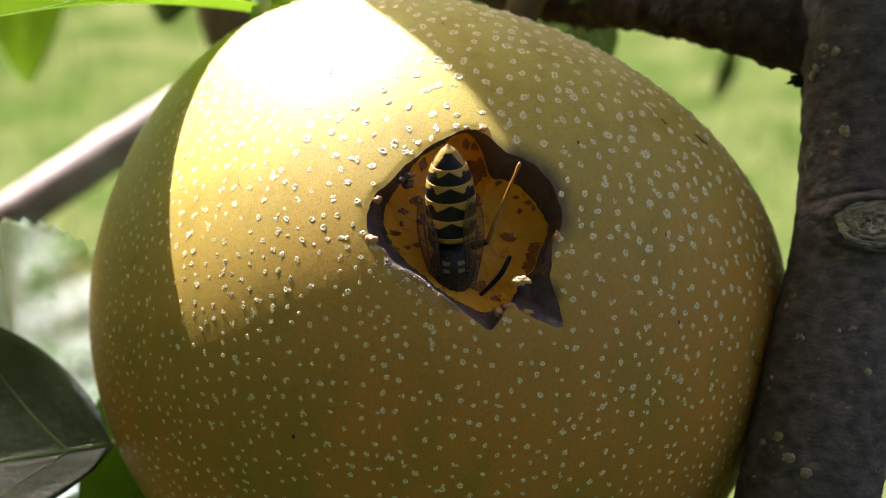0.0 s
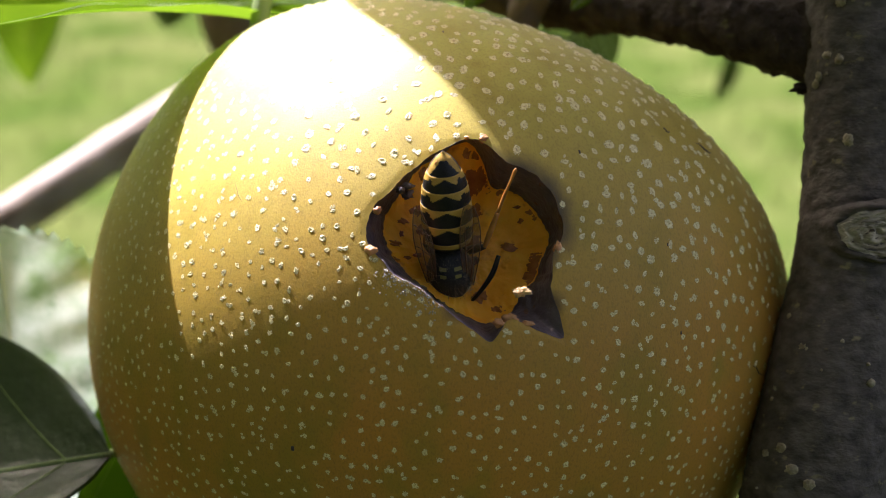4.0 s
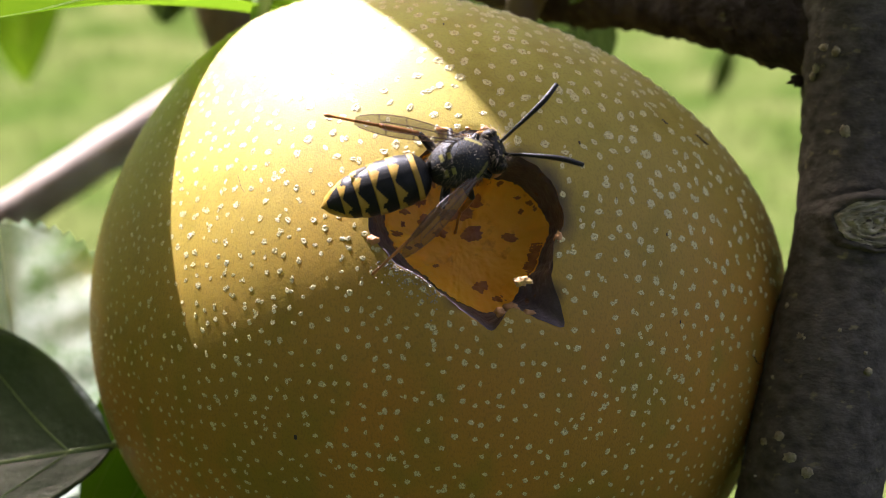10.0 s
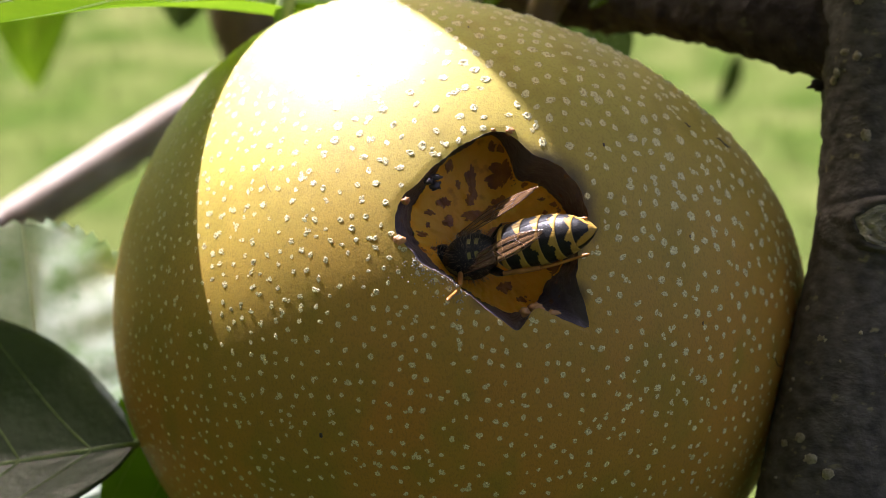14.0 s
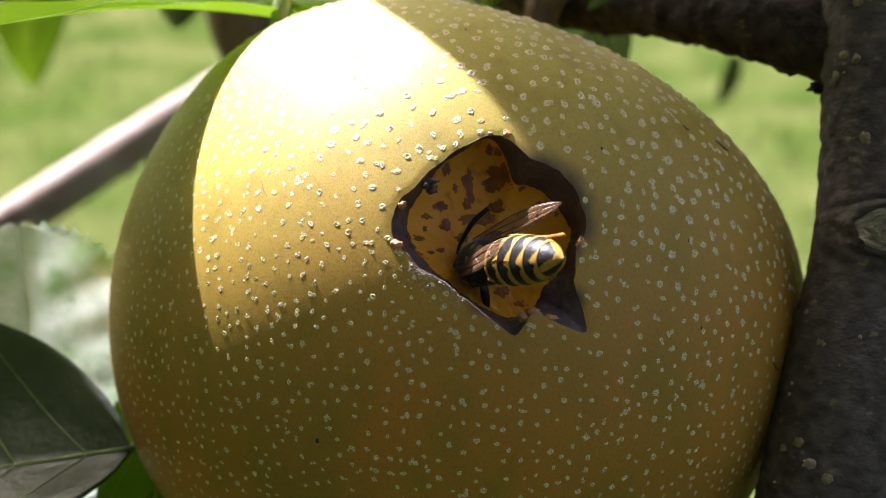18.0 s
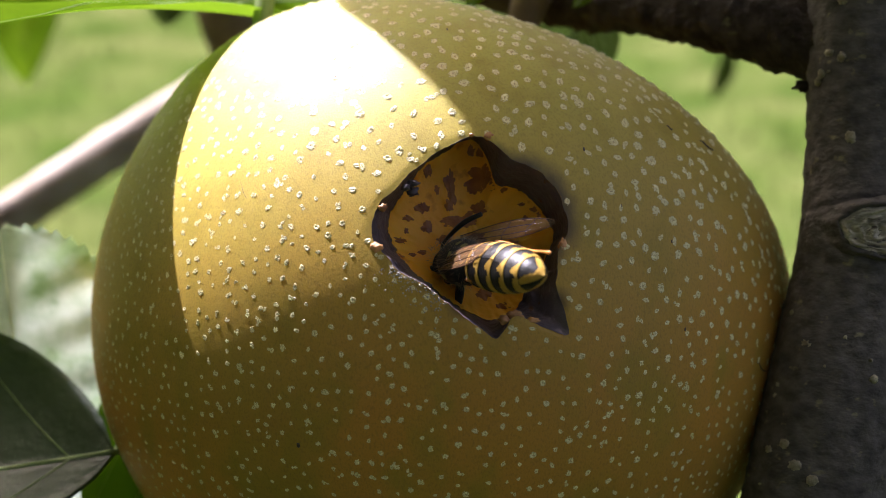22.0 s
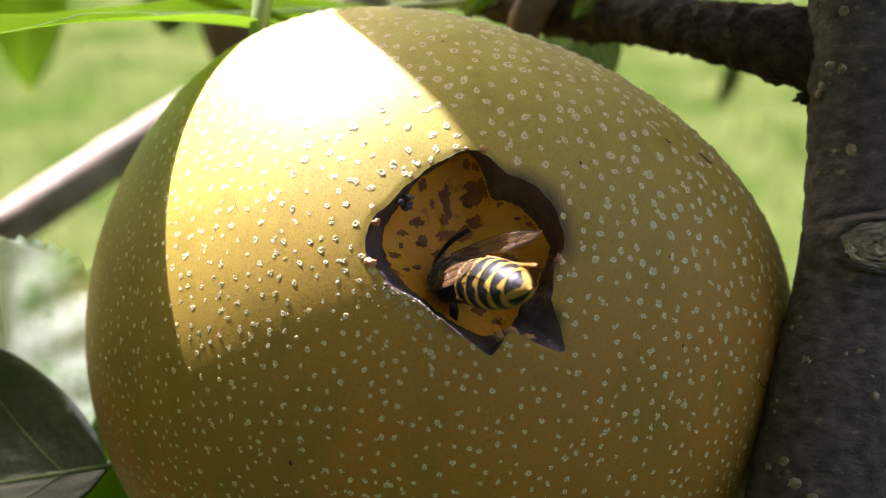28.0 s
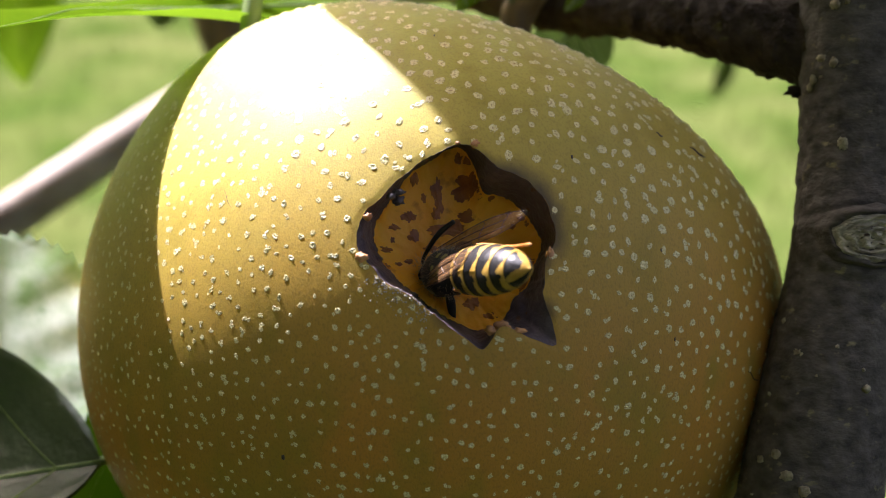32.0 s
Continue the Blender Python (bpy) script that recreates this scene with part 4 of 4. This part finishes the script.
for i in range(1100):
    d = Vector((hair_rng.gauss(0, 1), hair_rng.gauss(0, 1), hair_rng.gauss(0.3, 1))).normalized()
    c = Vector((d.x * 1.7, d.y * 2.0 - 0.15, d.z * 1.6)) if i < 850 else Vector((d.x * 1.45, 2.75 + d.y * 0.8, d.z * 1.3 - 0.1))
    tip = c + (d + Vector((0, -0.3, 0))).normalized() * hair_rng.uniform(0.3, 0.75)
    w = d.orthogonal().normalized() * 0.016
    o = len(hv)
    hv += [(c - w) * MM, (c + w) * MM, (c + w.cross(d)) * MM, tip * MM]
    hf += [(o, o + 1, o + 3), (o + 1, o + 2, o + 3), (o + 2, o, o + 3)]
tagged(part("hair", (hv, hf), M_HAIR, wasp, "fine brown hair"), kind="stuff")

# ---- the fly: head towards +y ----
fly = thing("fly", (-9, 84, -50), "grey striped fly with red-brown eyes", "fly")


def fly_paint(u, a):
    b = abs(a)
    split = 0.03 * math.sin(u * 9)
    pale = abs(b - 0.30 - split) < 0.075 or abs(b - 0.72 + split) < 0.055 or abs(b - 1.22) < 0.10
    return 0 if pale and not 0.46 < u < 0.50 else 1


def belly_paint(u, a):
    b = abs(a)
    return 0 if (u * 3.6) % 1.0 < 0.17 - 0.08 * b and 0.25 < b < 1.4 and u < 0.8 else 1


part("thorax", lathe([(-1.6 + 3.2 * k / 32, 1.36 * max(0.05, math.sin(math.pi * (0.08 + 0.86 * k / 32))) ** 0.5) for k in range(33)], 120, 0.9, fly_paint), [M_FLYGREY, M_FLYDARK], fly, "dark thorax with thin pale grey stripes")
part("abdomen", lathe([(-1.3 - 3.9 * k / 40, 1.30 * max(0.03, math.sin(math.pi * (0.2 + 0.79 * k / 40))) ** 0.6) for k in range(41)], 120, 0.85, belly_paint), [M_FLYGREY, M_FLYDARK], fly, "dark abdomen with faint grey bands")
fly_head = part("head", blob((0, 2.0, -0.1), (0.9, 0.6, 0.85), 0.05, 1, 10, 14), M_FLYGREY, fly, "silver-grey face")
for s in (-1, 1):
    part("eye", blob((s * 0.70, 2.05, 0.05), (0.50, 0.55, 0.72), 0, 1, 10, 14), M_FLYEYE, fly_head, "red-brown eye")
    part("antenna", tube([(Vector((s * 0.15, 2.5, 0.2)), 0.08), (Vector((s * 0.4, 3.1, 0.3)), 0.11), (Vector((s * 0.7, 3.5, 0.2)), 0.04)], 4, 8), M_FLYDARK, fly_head)
    for hip, knee, ankle, toe in (((0.6, 1.0, -0.7), (1.6, 1.6, 0.1), (1.9, 2.6, -0.6), (2.6, 3.6, -1.4)), ((0.8, 0.1, -0.7), (1.9, 0.0, 0.2), (2.9, -0.5, -0.6), (4.4, -1.1, -1.5)),
                                  ((0.7, -0.9, -0.7), (1.4, -1.9, 0.0), (1.9, -3.6, -0.6), (2.5, -5.8, -1.3))):
        hip, knee, ankle, toe = (Vector((q[0] * s, q[1], q[2])) for q in (hip, knee, ankle, toe))
        part("leg", tube([(hip, 0.15), (hip.lerp(knee, 0.5), 0.22), (knee, 0.12), (knee.lerp(ankle, 0.5), 0.13), (ankle, 0.08), (ankle.lerp(toe, 0.3), 0.06), (ankle.lerp(toe, 0.7), 0.05), (toe, 0.07)], 5, 8, 0.05, 3.0), M_FLYDARK, fly, "bristly black leg")
    rows = []
    for i in range(25):
        u = i / 24
        half = 0.12 + 1.05 * math.sin(math.pi * min(1, u * 0.93 + 0.02)) ** 0.7
        rows.append([Vector((s * ((k / 3 - 1) * half + 0.35 * u * (1 - u)), -u * 6.4, 0.15 * math.sin(math.pi * u))) for k in range(7)])
    v = [q * MM for r in rows for q in r]
    f = [(i * 7 + k, i * 7 + k + 1, i * 7 + k + 8, i * 7 + k + 7) for i in range(24) for k in range(6)]
    wing = part("wing", (v, f), M_FLYWING, fly, "clear smoky wing")
    for lane in (0, 2, 4, 6):
        part("vein", tube([(rows[i][lane], 0.035) for i in range(0, 25 if lane == 6 else 20, 3)], 2, 6), M_WINGVEIN, wing)
    wing.matrix_basis = Matrix.Translation(Vector((s * 0.9, 0.4, 0.75)) * MM) @ pose(0, 0, 0, -5, s * 10, -34 if s < 0 else 9)
bv, bf = [], []
for i in range(420):
    d = Vector((hair_rng.gauss(0, 1), hair_rng.gauss(0, 1), abs(hair_rng.gauss(0, 1)))).normalized()
    c = Vector((d.x * 1.15, d.y * 1.4, d.z * 1.05)) if i % 2 else Vector((d.x * 1.2, -3.0 + d.y * 1.7, d.z * 1.05))
    tip = c + (d + Vector((0, -0.7, 0.2))).normalized() * hair_rng.uniform(0.3, 0.85)
    w = d.orthogonal().normalized() * 0.018
    o = len(bv)
    bv += [(c - w) * MM, (c + w) * MM, (c + w.cross(d)) * MM, tip * MM]
    bf += [(o, o + 1, o + 3), (o + 1, o + 2, o + 3), (o + 2, o, o + 3)]
tagged(part("bristles", (bv, bf), M_FLYDARK, fly, "stiff black bristles"), kind="stuff")

# ---- motion of the animals: seconds, middle of the thorax, end of the tail (bench mm), roll ----
WASP_ROWS = [
    (0.0, 0.81, 86.82, -1.49, 0.36, 81.24, 7.04, 0),
    (1.0, 0.81, 86.83, -1.40, 0.36, 81.24, 7.12, 0),
    (2.0, 0.72, 86.82, -1.49, 0.24, 81.24, 7.04, 0),
    (3.0, 0.94, 86.88, -1.06, 0.51, 80.41, 6.81, 0),
    (4.0, 0.55, 86.86, -1.06, 0.00, 80.92, 7.21, 0),
    (4.5, 0.55, 86.85, -1.15, -0.08, 80.87, 7.09, 0),
    (6.5, 0.55, 86.76, -1.91, -0.55, 80.24, 5.85, 0),
    (7.0, 0.08, 86.78, -1.66, -0.59, 79.79, 5.74, 0),
    (8.0, 0.25, 86.76, -1.83, -0.55, 80.09, 5.84, 0),
    (8.5, 0.38, 86.79, -1.66, -0.55, 80.02, 5.92, 0),
    (9.0, 0.51, 86.83, -1.32, -0.59, 79.97, 6.15, 0),
    (9.5, 0.51, 86.82, -1.40, -0.55, 79.96, 6.07, 0),
    (9.6, 0.00, 86.43, -0.48, 0.12, 78.32, 5.71, 0),
    (9.7, 3.04, 81.27, 0.43, 2.34, 71.13, -0.41, 0),
    (9.8, 0.82, 80.24, 2.84, -5.84, 72.52, 3.14, 0),
    (9.9, -0.35, 80.74, 5.77, -8.03, 74.78, 2.68, 0),
    (10.0, 1.12, 81.11, 6.16, -8.53, 80.14, 3.00, 0),
    (10.1, 1.17, 81.20, 6.42, -7.93, 80.06, 1.94, 0),
    (10.2, 1.09, 81.05, 6.01, -6.70, 76.54, 1.22, 0),
    (10.3, 2.54, 81.14, 5.99, -6.14, 80.58, 0.66, 0),
    (10.4, 2.94, 81.02, 5.27, -5.87, 78.28, 0.93, 0),
    (10.5, 3.59, 81.02, 5.04, -5.97, 78.64, 2.41, 0),
    (10.6, 4.33, 81.27, 4.59, -4.65, 76.49, 5.29, 0),
    (10.7, 4.04, 81.62, 3.95, -2.76, 75.49, 8.43, 0),
    (10.8, 3.47, 81.96, 4.02, -2.57, 75.79, 9.45, 0),
    (10.9, 2.88, 82.05, 3.88, -0.93, 76.84, 11.78, 0),
    (11.0, 2.97, 82.02, 3.01, 2.90, 80.37, 13.07, 0),
    (11.2, 3.94, 82.43, 3.40, 4.50, 75.46, 10.83, 0),
    (11.5, 3.49, 82.76, 2.57, 4.44, 76.96, 10.91, 0),
    (11.6, 3.41, 83.14, 2.16, 7.57, 76.31, 8.48, 0),
    (11.8, 4.00, 83.95, 0.90, 8.04, 76.25, 6.23, 0),
    (12.0, 2.68, 84.70, 0.37, 8.04, 77.91, 5.77, 0),
    (12.5, 2.45, 84.99, -1.29, 7.43, 79.67, 5.85, -15),
    (13.0, 2.01, 85.56, -0.80, 7.42, 80.06, 5.87, -15),
    (13.2, 2.74, 85.74, -0.52, 7.47, 78.34, 4.65, -10),
    (13.4, 1.77, 85.78, -0.33, 8.09, 78.53, 3.08, 0),
    (13.5, 1.08, 85.77, -0.41, 8.19, 79.00, 2.34, 25),
    (14.0, 0.05, 85.92, -0.53, 8.58, 80.81, 1.71, 25),
    (14.2, 0.15, 85.99, -0.63, 8.21, 79.75, -0.16, 25),
    (14.5, 0.65, 86.17, -0.33, 7.77, 78.89, -0.93, 25),
    (16.5, 0.42, 85.45, 0.31, 3.22, 76.71, -3.49, 25),
    (16.7, 0.51, 85.54, 0.33, 3.08, 76.65, -3.28, 25),
    (17.0, 0.29, 85.57, -0.14, 4.55, 76.84, -2.10, 25),
    (17.5, 0.67, 85.63, -0.59, 4.73, 77.51, -0.58, 38),
    (18.0, 0.94, 85.62, -0.72, 5.27, 77.70, -0.04, 38),
    (19.0, 0.92, 85.73, -0.03, 5.58, 78.10, -0.59, 38),
    (20.0, 1.06, 85.73, -0.06, 5.43, 77.86, -0.52, 38),
    (21.0, 0.99, 85.72, -0.11, 5.24, 77.78, -0.56, 38),
    (22.0, 0.95, 85.67, -0.39, 5.36, 77.82, -0.77, 38),
    (23.0, 0.91, 85.68, -0.32, 5.20, 77.78, -0.87, 38),
    (24.0, 1.03, 85.67, -0.50, 5.13, 77.59, -0.65, 38),
    (25.0, 0.96, 85.66, -0.46, 5.23, 77.72, -0.90, 38),
    (25.5, 0.85, 85.71, -0.17, 5.18, 77.82, -0.68, 38),
    (28.0, 0.73, 85.64, -0.60, 4.85, 77.57, -0.64, 38),
    (28.5, 0.63, 85.64, -0.66, 5.19, 77.89, -0.84, 38),
    (29.0, 0.72, 85.62, -0.71, 5.13, 77.78, -1.06, 38),
    (29.5, 0.77, 85.63, -0.74, 5.13, 77.74, -0.88, 38),
    (30.0, 0.86, 85.62, -0.80, 5.05, 77.60, -0.93, 38),
    (30.5, 0.71, 85.64, -0.63, 5.02, 77.71, -0.82, 38),
    (31.0, 0.85, 85.65, -0.64, 4.83, 77.47, -0.52, 38),
    (31.5, 0.85, 85.65, -0.61, 4.93, 77.54, -0.52, 38),
    (32.0, 0.76, 85.66, -0.52, 5.30, 77.88, 0.16, 38),
]
FLY_ROWS = [
    (0.0, -20.0, 92.0, -60.0, -20.0, 95.0, -66.0, 0), (8.6, -20.0, 92.0, -60.0, -20.0, 95.0, -66.0, 0), (8.7, -13.0, 80.0, -26.0, -13.0, 82.0, -31.0, 0),
    (8.8, -9.42, 81.63, -11.52, -9.43, 84.01, -18.45, 0), (8.9, -7.1, 80.51, -4.59, -7.8, 81.09, -10.58, 0), (9.0, -6.70, 80.40, -4.3, -7.45, 80.73, -9.69, 0),
    (9.2, -6.76, 80.53, -2.22, -8.07, 80.72, -7.57, 0), (9.5, -6.80, 80.51, -2.59, -8.16, 80.77, -7.97, 0), (9.6, -4.60, 79.79, 0.01, -7.14, 79.75, -5.68, 0),
    (9.7, -30.0, 62.0, -22.0, -27.0, 64.0, -17.5, 0), (9.8, -60.0, 50.0, -50.0, -57.0, 52.0, -45.5, 0), (32.0, -60.0, 50.0, -50.0, -57.0, 52.0, -45.5, 0),
]


WING_ROWS = [
    (0.0, -3, 0), (9.5, -2, 0), (9.7, 60, 60), (9.8, 45, 55), (9.9, 25, 40), (10.0, 22, 24), (10.6, 25, 30), (10.8, 22, 32), (11.0, 22, 20), (11.6, 26, 30),
    (12.0, 0, 4), (13.0, -6, -6), (13.5, -8, 4), (14.0, -14, 10), (14.5, -14, 12), (16.5, -10, 8), (17.0, -14, 16), (17.5, -18, 18), (32.0, -18, 18),
]


FEELER_ROWS = [
    (0.0, 112, -8), (1.0, 108, -4), (2.0, 112, -10), (3.0, 116, -6), (4.0, 120, -6), (6.5, 116, -8), (8.0, 120, -4), (9.5, 114, -8), (9.6, 75, -4), (9.7, 20, 0), (9.9, 0, 6), (10.0, 0, 0), (10.4, -6, 8),
    (10.7, 10, 0), (11.0, 38, -4), (11.5, 16, -6), (12.0, 6, -20), (13.0, 10, -14), (14.0, 6, -20), (14.5, 4, -40), (16.5, 114, -60), (17.0, 112, -68), (17.5, 100, -88), (18.0, 30, -98), (20.0, 4, -106),
    (22.0, 4, -104), (24.0, 6, -116), (25.5, 4, -106), (28.0, 4, -104), (30.0, 6, -110), (32.0, 4, -104),
]


LEG_ROWS = [(0.0, 0, -34), (4.0, 0, -32), (9.5, 2, -28), (9.8, -20, 20), (10.0, -8, 4), (11.0, 0, 0), (11.5, -4, 6), (12.5, 4, -4), (13.4, 6, -6), (14.0, 22, -30), (14.5, 24, -26), (16.5, 26, 0), (17.0, 26, -6), (17.5, 34, -24), (32.0, 34, -24)]
MID_ROWS = [(0.0, 55, 55, 0), (9.5, 55, 55, 0), (9.8, 5, 5, 0), (10.0, 58, 58, 0), (11.0, 52, 50, 0), (12.0, 50, 30, 0), (13.5, 40, 30, 0), (13.8, -20, 45, 0), (14.0, -60, 45, 0), (14.5, -54, 45, 0), (16.5, 4, 45, 60),
            (17.0, -3, 45, 50), (17.4, 30, 50, 20), (17.5, 60, 50, 0), (32.0, 60, 50, 0)]   # how far the middle legs hang down, and how far the left one swings


def stance(x, y, z, ax, ay, az, roll):
    """The pose of an insect on the bench from its thorax and its tail; its back looks at the open air before the pear."""
    p, tail = Vector((x, y, z)), Vector((ax, ay, az))
    ahead = (p - tail).normalized()
    back = Vector((0, -1, 0)) - ahead * -ahead.y
    if back.length < 0.3:
        back = Vector((0, 0, 1)) - ahead * ahead.z
    back.normalize()
    m = Matrix((ahead.cross(back), ahead, back)).transposed().to_4x4()
    return BENCH @ Matrix.Translation(p * MM) @ m @ pose(0, 0, 0, 0, roll)


def motions():
    walk(wasp, [(t, stance(*row)) for t, *row in WASP_ROWS])
    walk(fly, [(t, stance(*row)) for t, *row in FLY_ROWS])
    walk(crumb, [(t, BENCH @ Matrix.Translation((crumb_at + Vector(d)) * MM)) for t, d in ((0, (0, 0, 0)), (10.7, (0, 0, 0)), (10.8, (0.4, -5, -2)), (10.9, (1, -9, -14)), (11.0, (1.5, -11, -34)), (11.3, (3, -14, -420)), (32, (3, -14, -420)))])
    for s, hip, leg in hind_legs:
        walk(leg, [(t, Matrix.Translation(hip * MM) @ pose(0, 0, 0, 0, 40 if s > 0 and 16 < t < 17.2 else 0, right if s > 0 else left)) for t, left, right in LEG_ROWS])
    for s, hip, leg in mid_legs:
        walk(leg, [(t, Matrix.Translation(hip * MM) @ pose(0, 0, 0, 0, s * (right if s > 0 else left), 0 if s > 0 else swing)) for t, left, right, swing in MID_ROWS])
    for s, wing in wings:
        walk(wing, [(t, Matrix.Translation(Vector((s * 1.35, 0.6, 0.9)) * MM) @ pose(0, 0, 0, -6 if t < 16 else 3 + 17 * s, s * 14 if t < 16 else -30, s * (right if s > 0 else left))) for t, left, right in WING_ROWS])
    for s, feeler in feelers:
        walk(feeler, [(t, Matrix.Translation(Vector((s * 0.45, 3.1, 0.1)) * MM) @ pose(0, 0, 0, -20 if t < 9.6 else 0 if t < 12.1 else -8 if t < 16 else 20, 30 if s > 0 and t > 16 else 0, right if s > 0 else left)) for t, left, right in FEELER_ROWS])
    rest = sway_leaf.matrix_basis.copy()
    side = BENCH.to_3x3() @ BN
    walk(sway_leaf, [(t, Matrix.Translation(side * (d * MM)) @ rest) for t, d in ((0, 0), (1, -0.4), (2, -0.4), (3, -1.5), (4, -0.4), (7, 0.3), (8, 0.4), (9, -0.4), (10, 0), (11, -0.5), (12, 0.4), (13, 0.8), (14, 1.0), (17, 0.8), (18, -0.2), (19, -1.0), (20, -1.0), (21, -2.2), (22, -1.7), (23, -2.3), (24, -1.5), (25, 1.4), (26, 0), (28, -1.5), (29, -3.2), (30, -3.2), (31, -1.0), (32, -1.8))])


motions()
